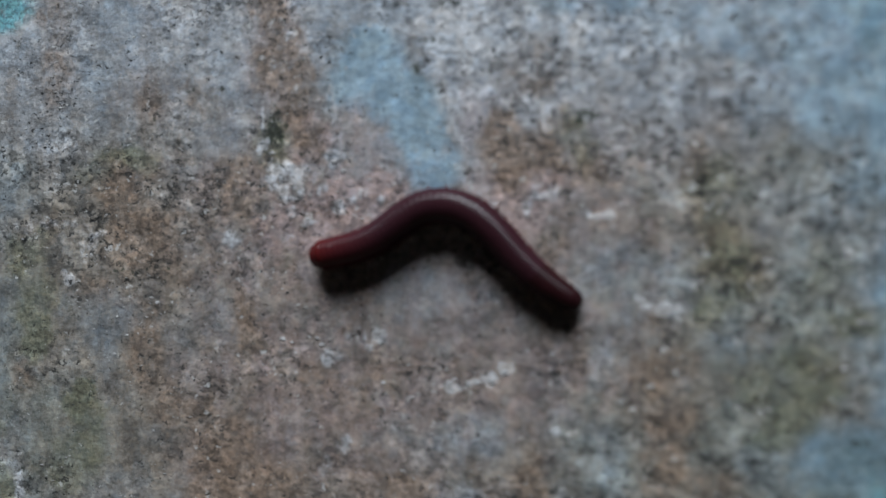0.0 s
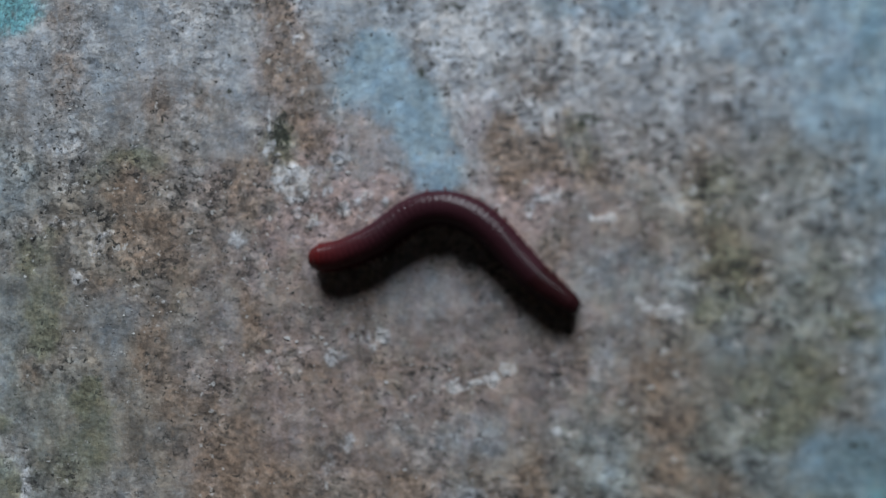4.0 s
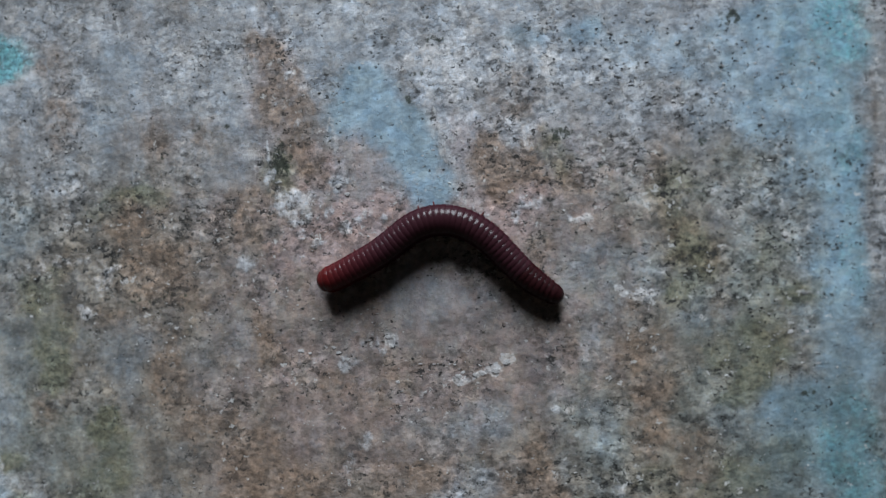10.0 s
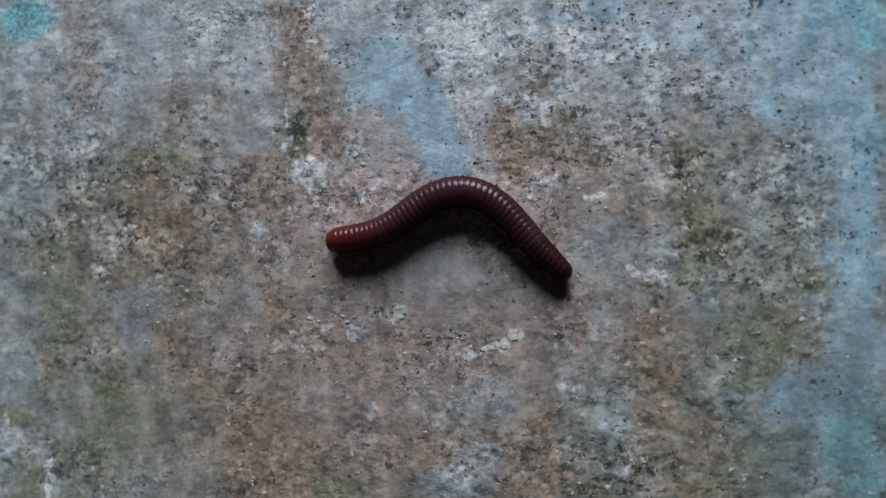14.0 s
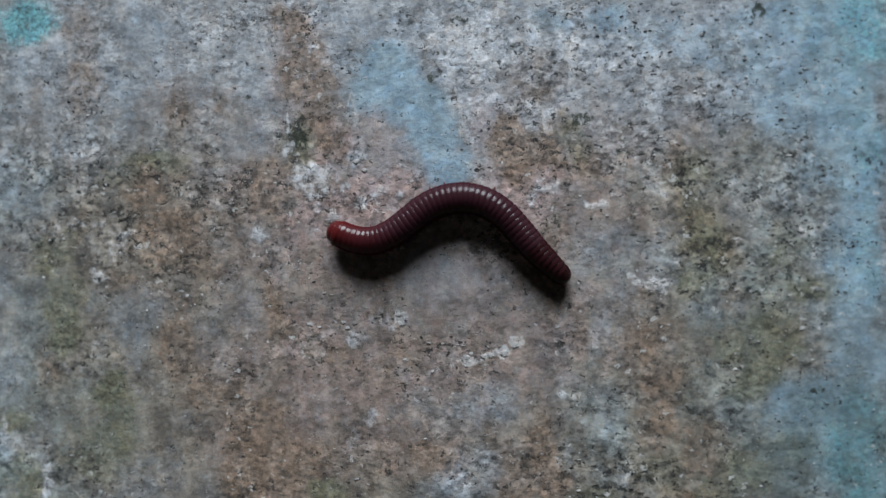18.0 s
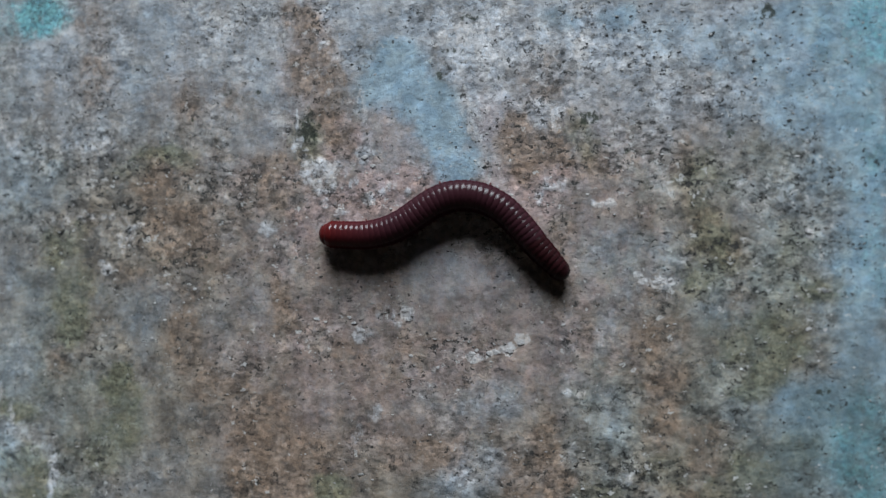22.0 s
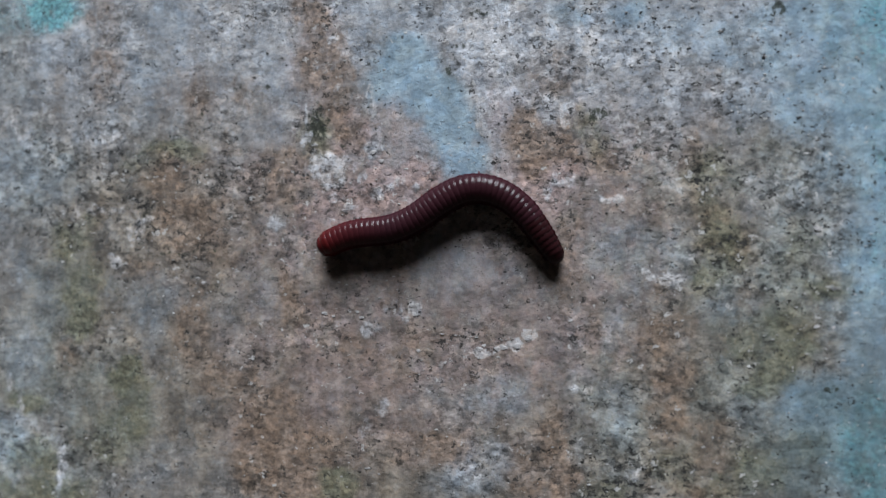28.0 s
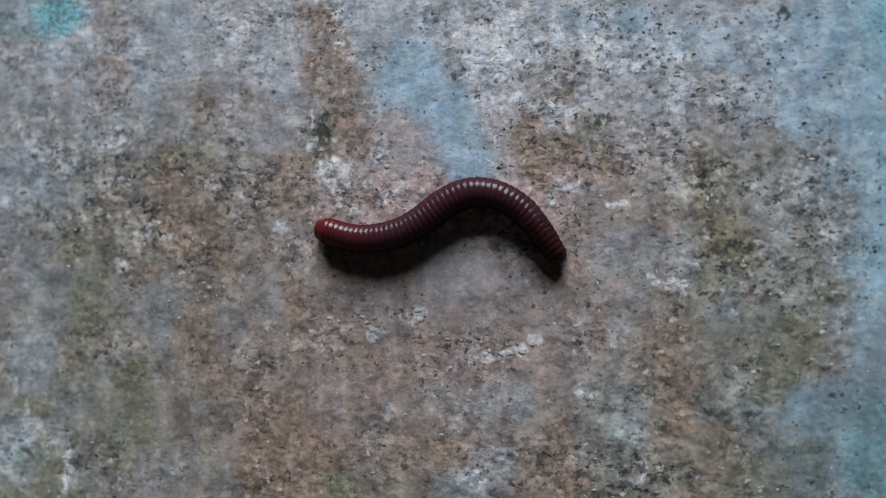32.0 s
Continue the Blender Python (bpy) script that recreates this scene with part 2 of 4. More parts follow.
MOSS2 = [(52.8, 19.7, 1.0, 0.9, 0.60), (51.9, 27.6, 0.9, 0.7, 0.50), (62.3, 9.7, 0.8, 0.9, 0.70), (-57.4, 39.9, 0.7, 0.8, 0.70), (-69.7, 38.9, 0.6, 1.3, 0.60), (-43.1, 25.2, 0.5, 0.3, 0.90), (-30.1, 29.5, 0.7, 0.5, 0.70), (13.2, 30.7, 0.6, 0.7, 0.80), (28.4, 26.8, 0.8, 0.8, 0.50), (70.9, 19.5, 1.1, 0.5, 0.70), (62.9, 24.4, 0.8, 0.4, 0.60), (42.7, 33.7, 0.8, 0.5, 0.60), (64.6, 18.2, 1.1, 0.3, 0.60), (-49.1, 21.4, 0.9, 0.4, 0.70), (66.3, -15.4, 1.3, 0.4, 0.50), (51.4, 10.3, 1.8, 0.4, 0.50), (-41.5, -2.5, 0.4, 0.4, 0.90), (-16.3, 18.6, 0.5, 0.4, 0.90), (67.4, 35.6, 1.3, 0.5, 0.50), (68.3, 32.7, 0.5, 0.4, 0.50)]
LIME = [(9.3, 38.0, 6.0, 2.2, 1.00), (12.2, 34.2, 3.6, 2.4, 0.85), (5.3, 38.5, 2.6, 1.8, 0.85), (13.7, 39.7, 2.6, 3.6, 0.60), (12.7, 30.2, 2.2, 3.6, 0.50), (9.7, 23.9, 2.6, 5.0, 0.50), (19.6, 32.5, 3.9, 3.0, 0.40), (31.7, 33.1, 4.3, 1.6, 0.55), (27.4, 36.2, 3.9, 2.0, 0.50), (22.0, 24.5, 3.5, 3.4, 0.45), (-10.6, 18.1, 2.3, 1.6, 0.75), (-10.1, 26.4, 0.9, 2.8, 0.55), (-19.5, 14.4, 3.6, 2.5, 0.75), (-23.2, 19.6, 0.8, 1.8, 0.65), (-27.4, 24.8, 2.6, 2.3, 0.45), (-38.7, 41.8, 2.0, 2.7, 0.45), (-33.8, 35.9, 1.9, 0.9, 0.60), (-78.0, 21.8, 2.3, 2.8, 0.50), (-62.6, 21.4, 6.8, 1.0, 0.55), (-63.1, 6.4, 6.8, 1.1, 0.60)]
LIME2 = [(-55.8, 3.3, 1.8, 2.5, 0.45), (-28.5, 4.2, 2.3, 1.7, 0.60), (-53.4, 5.4, 1.2, 0.7, 0.70), (31.2, 8.6, 2.1, 0.8, 0.60), (54.6, 11.2, 1.7, 1.1, 0.50), (33.1, 14.5, 1.7, 1.6, 0.45), (40.7, 20.2, 3.4, 2.5, 0.35), (25.3, -24.7, 1.0, 1.0, 0.60), (33.8, -39.1, 1.7, 1.6, 0.45), (-9.7, -28.4, 1.9, 2.4, 0.45), (-12.8, -32.5, 1.1, 1.8, 0.45), (-11.2, -13.7, 2.5, 1.8, 0.60), (-3.0, -10.6, 1.4, 2.0, 0.55), (-78.7, -30.4, 0.7, 2.8, 0.60), (-71.2, -41.4, 1.1, 4.8, 0.65), (-81.0, -25.6, 0.7, 2.2, 0.55), (23.4, 10.7, 2.3, 1.4, 0.50), (68.1, -6.0, 2.1, 0.6, 0.50), (65.5, 3.7, 0.9, 0.5, 0.80), (-6.6, -10.6, 1.6, 1.4, 0.40)]
# pale upper wall, painted brighter still for light that weakens downwards
PALE_LIT = [(-0.3, 42.3, 42.7, 11.1, 0.80), (-54.7, 40.3, 31.3, 12.7, 0.55), (47.4, 36.4, 27.9, 12.5, 0.75), (13.7, 28.7, 19.8, 11.9, 0.60), (-29.5, 30.0, 12.8, 12.4, 0.45)]
# brown dirt, mixed with painted dimming of the lower wall and lower right corner
DIRT_AND_DIM = [(-38.2, 14.7, 28.2, 17.7, 0.50), (-14.8, -4.1, 27.1, 12.2, 0.50), (-6.6, -4.1, 39.0, 13.2, 0.60), (28.3, 10.6, 19.3, 11.8, 0.45), (69.8, -39.9, 12.5, 11.3, 0.90), (-6.6, -28.3, 57.4, 23.2, 0.85), (47.1, -24.3, 26.0, 24.1, 1.00), (-62.7, -24.2, 31.7, 24.4, 0.85), (-30.7, 3.2, 34.3, 15.5, 0.95), (-61.5, 4.4, 24.9, 13.8, 0.88), (37.8, 1.8, 24.6, 15.6, 0.78), (-12.9, -42.7, 72.6, 11.2, 0.60), (-45.8, 27.4, 22.0, 12.6, 0.35), (23.5, 15.6, 15.6, 10.8, 0.45)]
VERDIGRIS = [(35.9, -1.2, 7.6, 11.7, 0.50), (54.5, -6.0, 13.8, 11.5, 0.70), (65.4, -4.1, 10.8, 12.3, 0.70), (54.4, -27.0, 11.9, 11.5, 0.50), (31.0, -27.5, 5.7, 11.7, 0.60), (68.0, -34.2, 10.7, 7.5, 0.80), (61.0, 10.2, 13.6, 9.5, 0.60), (40.7, 13.4, 6.6, 5.8, 0.50), (-76.4, -22.3, 10.4, 12.9, 0.60), (-76.4, -41.6, 12.7, 6.4, 0.65), (-62.6, -29.5, 10.2, 10.6, 0.55), (-78.6, 36.9, 7.0, 9.7, 0.45), (-76.3, 15.3, 9.3, 8.6, 0.50), (-71.7, -8.3, 10.3, 8.6, 0.45), (70.0, 12.9, 7.1, 9.4, 0.60), (51.6, -39.5, 9.2, 3.8, 0.40)]
ROSE = [(-29.7, -32.9, 11.8, 9.3, 0.70), (-14.9, -22.4, 12.5, 8.1, 0.60), (-4.6, -32.3, 11.2, 7.1, 0.50), (-21.2, -40.9, 9.5, 5.1, 0.70), (17.4, -38.7, 5.9, 5.9, 0.60), (2.5, -36.1, 6.1, 4.0, 0.60), (-36.1, -20.7, 8.6, 6.2, 0.45), (8.6, -20.0, 8.0, 4.0, 0.40), (-31.7, 13.5, 6.4, 5.2, 0.40), (-43.6, 29.4, 6.6, 5.2, 0.50), (-20.0, 36.9, 5.3, 9.2, 0.50)]
# warm patches that darken the wall at mid height, left and right
DARK_PATCHES = [(-31.8, -8.2, 9.7, 9.3, 0.75), (-40.4, -3.0, 9.8, 6.3, 0.60), (34.0, 10.6, 7.6, 5.8, 0.75), (31.1, 1.8, 5.7, 8.8, 0.60), (36.8, -11.8, 8.5, 5.8, 0.60), (42.4, -25.3, 8.4, 7.7, 0.55), (39.6, -17.6, 8.5, 5.8, 0.50), (-35.0, -0.9, 6.5, 4.1, 0.50), (29.2, -8.0, 4.8, 7.8, 0.50), (-43.7, -12.4, 6.6, 6.3, 0.40), (31.1, -9.0, 6.7, 5.9, 0.80), (24.4, -3.1, 3.5, 5.9, 0.60), (-27.5, -4.1, 6.4, 6.2, 0.60), (-44.8, -20.8, 6.6, 6.3, 0.50), (54.5, -12.7, 7.3, 4.8, 0.40), (47.1, -21.4, 6.5, 5.8, 0.40), (28.7, -0.2, 5.8, 5.9, 0.90), (23.4, -10.5, 4.9, 3.9, 0.70), (34.9, -6.0, 5.7, 4.9, 0.60)]
# more pale tone; the spot under the body's arch lifts its shade by colour
PALE_LIT2 = [(-12.6, 39.7, 11.4, 6.1, 0.70), (-29.5, 33.1, 7.5, 8.3, 0.60), (1.7, 40.1, 9.1, 5.0, 0.70), (13.7, 31.7, 5.9, 9.0, 0.70), (-38.1, 39.7, 7.6, 6.3, 0.50), (35.1, 34.9, 10.5, 6.8, 0.50), (59.3, 30.2, 10.0, 9.5, 0.50), (-6.5, 18.2, 7.2, 5.1, 0.50), (68.3, 35.6, 8.0, 7.6, 0.50), (-29.5, 22.8, 6.4, 4.1, 0.40), (6.6, -3.6, 8.0, 5.0, 0.65), (8.5, -38.9, 7.0, 4.0, 0.50), (-78.7, -38.5, 8.1, 8.6, 0.50), (-79.8, -19.1, 7.0, 6.5, 0.40)]
SMOOTH = [(3.6, -4.1, 11.1, 6.0, 1.00), (34.0, -1.1, 7.6, 7.8, 0.70), (-17.0, -25.5, 14.6, 8.2, 0.60), (70.1, 30.8, 9.8, 12.3, 0.60), (-2.4, 28.2, 8.2, 10.1, 0.60), (-49.1, 40.1, 5.5, 7.4, 0.60), (-52.4, 30.7, 5.6, 6.3, 0.60), (-10.5, 40.6, 5.2, 6.1, 0.50), (-53.6, -12.5, 5.6, 9.5, 0.70), (-69.4, -4.0, 10.3, 8.5, 0.50), (-76.4, -22.3, 6.9, 9.7, 0.60), (-58.1, -29.4, 10.1, 6.3, 0.60), (-32.8, -8.2, 6.4, 5.2, 0.60), (10.5, -27.9, 8.9, 6.0, 0.40), (65.3, -26.8, 6.3, 5.7, 0.60), (73.4, -20.0, 5.3, 8.4, 0.70), (-29.5, 21.8, 6.4, 4.1, 0.50), (-43.7, -37.5, 6.6, 8.3, 0.50), (-70.5, 34.5, 6.9, 6.4, 0.40)]
COARSE = [(19.6, 29.5, 8.8, 7.9, 0.80), (36.0, 30.0, 10.5, 9.7, 0.80), (22.5, 18.6, 7.8, 5.9, 0.80), (37.9, 18.3, 8.5, 5.8, 1.00), (47.2, 10.4, 11.2, 5.8, 0.70), (51.8, -4.1, 11.1, 6.7, 0.70), (42.4, -24.4, 10.3, 6.8, 0.80), (35.7, -38.1, 10.4, 5.8, 1.00), (47.9, -38.7, 11.1, 4.8, 0.90), (58.1, -15.5, 7.3, 5.7, 0.70), (-62.6, 17.2, 14.7, 5.3, 0.90), (-60.3, 4.4, 11.3, 4.2, 0.80), (-76.3, 18.5, 7.0, 6.5, 0.70), (-49.2, 1.2, 12.2, 5.2, 0.60), (-21.0, 22.6, 5.3, 6.2, 0.70), (5.7, 32.0, 7.0, 4.0, 0.70), (21.3, -37.6, 5.8, 6.9, 0.60), (-27.6, -41.1, 9.6, 5.1, 0.60), (-71.8, -37.2, 8.0, 4.3, 0.50)]
LIME3 = [(-23.0, 24.7, 0.3, 2.3, 0.85), (-22.2, 20.6, 0.4, 1.6, 0.95), (-21.1, 18.3, 0.8, 0.5, 0.85), (-79.8, 24.5, 0.6, 1.7, 0.80), (-78.0, 21.2, 1.0, 0.5, 0.80), (-10.6, 27.9, 0.3, 2.2, 0.85), (-9.8, 24.4, 0.3, 1.4, 0.85), (-39.7, 41.3, 0.3, 1.9, 0.75), (3.7, 36.9, 1.4, 0.4, 0.85), (8.8, 35.1, 2.0, 0.4, 0.75), (-4.5, -12.1, 1.2, 1.0, 0.50), (40.6, -4.6, 2.8, 0.6, 0.70), (-16.9, 9.2, 1.3, 1.0, 0.60), (-7.5, 11.1, 1.0, 1.2, 0.60), (20.5, 8.8, 1.0, 1.6, 0.60), (-17.9, 12.3, 2.7, 1.2, 0.60), (-21.5, 15.9, 1.3, 1.6, 0.60), (-15.6, 14.1, 1.5, 0.9, 0.60), (-19.5, 10.8, 1.1, 0.6, 0.60)]
TEAL2 = [(70.1, 35.5, 7.1, 7.5, 0.22), (72.7, 26.0, 5.3, 7.5, 0.22), (73.5, 12.8, 4.4, 7.5, 0.20), (72.6, -4.1, 3.5, 8.5, 0.20), (71.5, -34.1, 5.3, 6.6, 0.55), (68.9, -26.7, 4.5, 4.7, 0.25), (-76.3, 45.4, 4.6, 4.3, 0.50)]
BLUE4 = [(70.1, 36.5, 8.0, 8.5, 0.90), (72.7, 24.1, 6.2, 9.4, 0.90), (74.0, 10.0, 4.4, 10.3, 0.85), (73.4, -6.0, 4.0, 8.4, 0.70), (65.6, 32.8, 7.2, 5.7, 0.60), (59.3, 37.8, 5.5, 3.8, 0.50), (70.7, -30.4, 5.3, 7.5, 0.60), (74.6, -38.7, 3.5, 5.6, 0.60)]
COARSE2 = [(-18.9, 34.8, 4.7, 11.3, 0.90), (-29.6, -18.5, 13.9, 9.3, 0.50), (-6.6, -20.2, 15.4, 7.1, 0.45), (-21.2, -36.8, 15.8, 6.1, 0.50), (11.5, -31.9, 11.9, 8.9, 0.45), (-45.9, -12.4, 9.9, 9.4, 0.50), (-66.0, -16.8, 10.2, 9.6, 0.50), (-62.7, -40.1, 14.7, 5.3, 0.60), (25.3, -11.9, 5.8, 8.8, 0.60), (65.4, -15.4, 8.1, 6.6, 0.60), (68.0, -30.5, 7.1, 7.5, 0.40), (65.6, 22.4, 9.9, 8.5, 0.45), (-36.0, 9.4, 9.7, 6.2, 0.60), (-60.3, 33.1, 10.2, 7.4, 0.45), (-34.9, 39.5, 8.6, 6.2, 0.45)]
LIME4 = [(-14.8, 7.4, 1.2, 0.9, 0.65), (-10.6, 10.2, 1.7, 1.2, 0.65), (-6.0, 12.3, 1.0, 1.4, 0.65), (-2.9, 10.6, 0.8, 1.0, 0.60), (22.0, 11.2, 1.0, 1.4, 0.65), (-17.9, 4.6, 1.3, 0.8, 0.55), (-12.7, 13.0, 1.0, 1.2, 0.60), (-19.4, 32.8, 1.7, 0.8, 0.50), (-17.8, 37.9, 1.3, 0.8, 0.50), (-21.0, 40.0, 1.1, 0.8, 0.50), (-16.8, 29.6, 0.8, 0.8, 0.50)]
CHALK = [(8.6, -17.7, 1.6, 0.8, 0.90), (10.6, -17.7, 1.4, 0.6, 0.80), (12.6, -17.4, 1.6, 0.7, 1.00), (14.9, -17.1, 1.8, 0.9, 1.00), (17.3, -15.7, 1.4, 0.9, 0.95), (40.8, -5.1, 2.4, 0.6, 0.80), (37.5, -4.3, 0.7, 0.7, 0.90), (-59.5, -1.8, 1.2, 1.1, 0.95), (65.2, 3.1, 0.9, 0.7, 0.80), (2.3, -20.3, 0.5, 0.7, 0.80), (27.7, -25.3, 1.0, 0.6, 0.60), (25.5, -24.7, 0.6, 0.9, 0.60), (-19.6, -11.8, 1.3, 0.9, 0.30), (-3.5, -10.1, 0.8, 1.8, 0.60)]
# the lens's darkening of the lower right corner, painted as wall colour
CORNER_DIM = [(69.8, -37.0, 14.2, 16.0, 0.85), (76.1, -22.8, 9.7, 15.0, 0.60), (62.6, -34.4, 8.1, 10.4, 0.50), (54.5, -25.1, 11.0, 11.5, 0.35)]
# pinkish plaster, with the lens's warm centre and the body's red bounce painted in
PINK = [(1.6, -12.1, 42.5, 20.1, 0.45), (3.6, 6.0, 42.3, 23.1, 0.40), (3.6, 3.9, 48.4, 26.1, 0.45), (-6.5, 10.1, 12.3, 7.1, 1.00), (-18.0, 5.1, 7.3, 5.1, 0.80), (-14.8, 19.4, 7.3, 8.2, 0.60), (-21.0, 31.8, 6.3, 16.4, 0.35), (13.7, 20.8, 5.9, 9.0, 0.45), (19.6, 10.3, 6.9, 6.9, 0.85), (6.6, -15.1, 16.0, 8.0, 0.35), (-12.8, -26.4, 18.7, 14.2, 0.35)]
CRUMBS = [(-59.5, -2.1, 0.9), (37.5, -4.3, 0.6), (40.8, -5.2, 1.2), (42.5, -5.0, 0.6), (39.7, -5.4, 0.5), (17.0, -15.8, 0.8), (15.0, -17.2, 0.9), (12.6, -17.5, 0.8), (11.4, -17.7, 0.6), (8.4, -17.8, 0.7), (9.2, -17.2, 0.5), (2.3, -20.3, 0.4), (65.2, 3.0, 0.8), (25.3, -24.9, 0.5), (27.8, -25.3, 0.6), (-19.6, -11.7, 0.7), (-42.6, -6.2, 0.5), (-2.5, -18.2, 0.5), (-3.7, -10.1, 0.6), (24.3, -12.7, 0.5), (20.6, -12.3, 0.4), (-18.0, -12.2, 0.4), (-10.6, 17.3, 0.7), (-9.1, 15.7, 0.6), (-12.8, -12.4, 0.6), (-11.2, -13.7, 0.5), (-13.6, -11.4, 0.5), (50.8, -24.7, 0.5), (65.0, -13.4, 0.6), (67.7, -13.5, 0.5)]
# each kind of stain or painted light, with how far its rim is frayed
STAINS_AND_LIGHT = {"dirt_and_dim": (DIRT_AND_DIM + DARK_PATCHES, 1.0), "pale": (PALE_LIT + PALE_LIT2, 1.0), "smooth": (SMOOTH, 1.0), "coarse": (COARSE + COARSE2, 1.2), "verdigris": (VERDIGRIS, 1.2), "rose": (ROSE, 1.2), "pink": (PINK, 1.0), "rust": (RUST + RUST2 + RUST3, 1.0), "olive": (OLIVE + OLIVE2, 1.0),
          "blue": (BLUE + BLUE4, 0.7), "faded": (BLUE2 + BLUE3, 1.0), "teal": (TEAL + TEAL2, 0.4), "corner_dim": (CORNER_DIM, 1.0), "lime": (LIME + LIME2 + LIME3 + LIME4, 0.55), "chalk": (CHALK, 0.55), "moss": (MOSS + MOSS2, 0.3)}



def wall_material():
    m, nt, bsdf = material("weathered_painted_plaster", 0.88)
    co = nt.nodes.new("ShaderNodeTexCoord").outputs["Object"]
    mm = vcalc(nt, "MULTIPLY", co, (1000.0, 1000.0, 1000.0))
    # ragged edges
    w1 = vcalc(nt, "SUBTRACT", grain(nt, mm, 0.12, 5.0, 0.62, colour=True), (0.5, 0.5, 0.5))
    w2 = vcalc(nt, "SUBTRACT", grain(nt, mm, 0.9, 3.0, 0.65, colour=True), (0.5, 0.5, 0.5))
    warped = vcalc(nt, "ADD", mm, vcalc(nt, "ADD", vcalc(nt, "SCALE", w1, 10.0), vcalc(nt, "SCALE", w2, 3.0)))
    # grain at several sizes, rain streaks and the combing of the float
    fine = grain(nt, mm, 0.75, 6.0, 0.70)
    mid = grain(nt, mm, 0.20, 6.0, 0.66, stretch=(1, 1, 0.75))
    streak = grain(nt, mm, 0.20, 5.0, 0.66, stretch=(1, 1, 0.16), shift=31)
    comb = grain(nt, mm, 0.45, 4.0, 0.65, stretch=(0.4, 1, 1.6), shift=77)
    n = calc(nt, "ADD", calc(nt, "MULTIPLY", fine, 0.42), calc(nt, "MULTIPLY", mid, 0.28))
    n = calc(nt, "ADD", n, calc(nt, "MULTIPLY", streak, 0.20))
    n = calc(nt, "ADD", n, calc(nt, "MULTIPLY", comb, 0.10))

    def stain_or_light(name, low=0.05, high=0.95, uneven=4.0, shift=0.0, size=0.33):
        """How much of a stain, or of painted light, lies at a place: soft at its rim, broken up by the grain."""
        own = grain(nt, mm, size, 6.0, 0.72, stretch=(1, 1, 0.7), shift=shift + 5.0)
        worn = calc(nt, "MULTIPLY_ADD", calc(nt, "SUBTRACT", own, 0.5), uneven, 1.0)
        return fit_range(nt, calc(nt, "MULTIPLY", held(nt, name), worn), low, high)

    col = blend(nt, fit_range(nt, n, 0.36, 0.64), (0.176, 0.173, 0.177), (0.312, 0.304, 0.312))
    # broad drifts of warm dirt and of cool faded paint
    drift = grain(nt, mm, 0.030, 5.0, 0.6, stretch=(1, 1, 0.6), shift=12)
    col = blend(nt, fit_range(nt, drift, 0.45, 0.70, 0.0, 0.35), col, (0.155, 0.122, 0.100))
    col = blend(nt, fit_range(nt, streak, 0.48, 0.68, 0.0, 0.52), col, (0.115, 0.088, 0.070))
    col = blend(nt, fit_range(nt, grain(nt, mm, 0.06, 5.0, 0.62, stretch=(1, 1, 0.6), shift=55), 0.48, 0.72, 0.0, 0.16), col, (0.225, 0.262, 0.315))
    # dirt, with the dimming down the wall painted in the same tone
    dirt_dim_tone = blend(nt, fit_range(nt, mid, 0.32, 0.68), (0.089, 0.071, 0.054), (0.216, 0.181, 0.141))
    col = blend(nt, calc(nt, "MULTIPLY", stain_or_light("dirt_and_dim", 0.0, 1.0, 2.5, shift=83, size=0.15), 0.82), col, dirt_dim_tone)
    verd_tone = blend(nt, fit_range(nt, mid, 0.32, 0.68), (0.106, 0.122, 0.109), (0.247, 0.273, 0.252))
    col = blend(nt, calc(nt, "MULTIPLY", stain_or_light("verdigris", 0.0, 1.0, 2.5, shift=111, size=0.15), 0.60), col, verd_tone)
    rose_tone = blend(nt, fit_range(nt, mid, 0.32, 0.68), (0.130, 0.094, 0.080), (0.270, 0.203, 0.180))
    col = blend(nt, calc(nt, "MULTIPLY", stain_or_light("rose", 0.0, 1.0, 2.5, shift=119, size=0.15), 0.70), col, rose_tone)
    # pale tone, with the brighter top and the arch's lifted shade painted in
    pale_lit_tone = blend(nt, fit_range(nt, mid, 0.32, 0.68), (0.312, 0.322, 0.355), (0.478, 0.485, 0.520))
    col = blend(nt, calc(nt, "MULTIPLY", stain_or_light("pale", 0.0, 1.0, 3.0, shift=97, size=0.2), 0.72), col, pale_lit_tone)
    # lens warmth and red bounce go into the wall's colour with the pink
    col = blend(nt, calc(nt, "MULTIPLY", stain_or_light("pink", shift=3, uneven=3.0), 0.80), col, (0.325, 0.236, 0.224))
    rust_tone = blend(nt, fit_range(nt, fine, 0.34, 0.66), (0.105, 0.073, 0.053), (0.248, 0.175, 0.128))
    col = blend(nt, calc(nt, "MULTIPLY", stain_or_light("rust", 0.0, 0.78, 3.2, shift=11, size=0.30), 0.80), col, rust_tone)
    olive_tone = blend(nt, fit_range(nt, fine, 0.34, 0.66), (0.082, 0.079, 0.050), (0.188, 0.180, 0.118))
    col = blend(nt, calc(nt, "MULTIPLY", stain_or_light("olive", 0.0, 0.70, 2.6, shift=23, size=0.22), 0.84), col, olive_tone)
    blue_mask = stain_or_light("blue", 0.0, 0.9, 1.8, shift=37, size=0.22)
    faded_mask = calc(nt, "MULTIPLY", stain_or_light("faded", 0.0, 1.0, 2.6, shift=39, size=0.22), 0.52)
    col = blend(nt, faded_mask, col, blend(nt, fit_range(nt, mid, 0.32, 0.68), (0.175, 0.215, 0.265), (0.285, 0.335, 0.390)))
    blue_tone = blend(nt, fit_range(nt, mid, 0.32, 0.68), (0.190, 0.268, 0.335), (0.290, 0.385, 0.465))
    col = blend(nt, calc(nt, "MULTIPLY", blue_mask, 0.86), col, blue_tone)
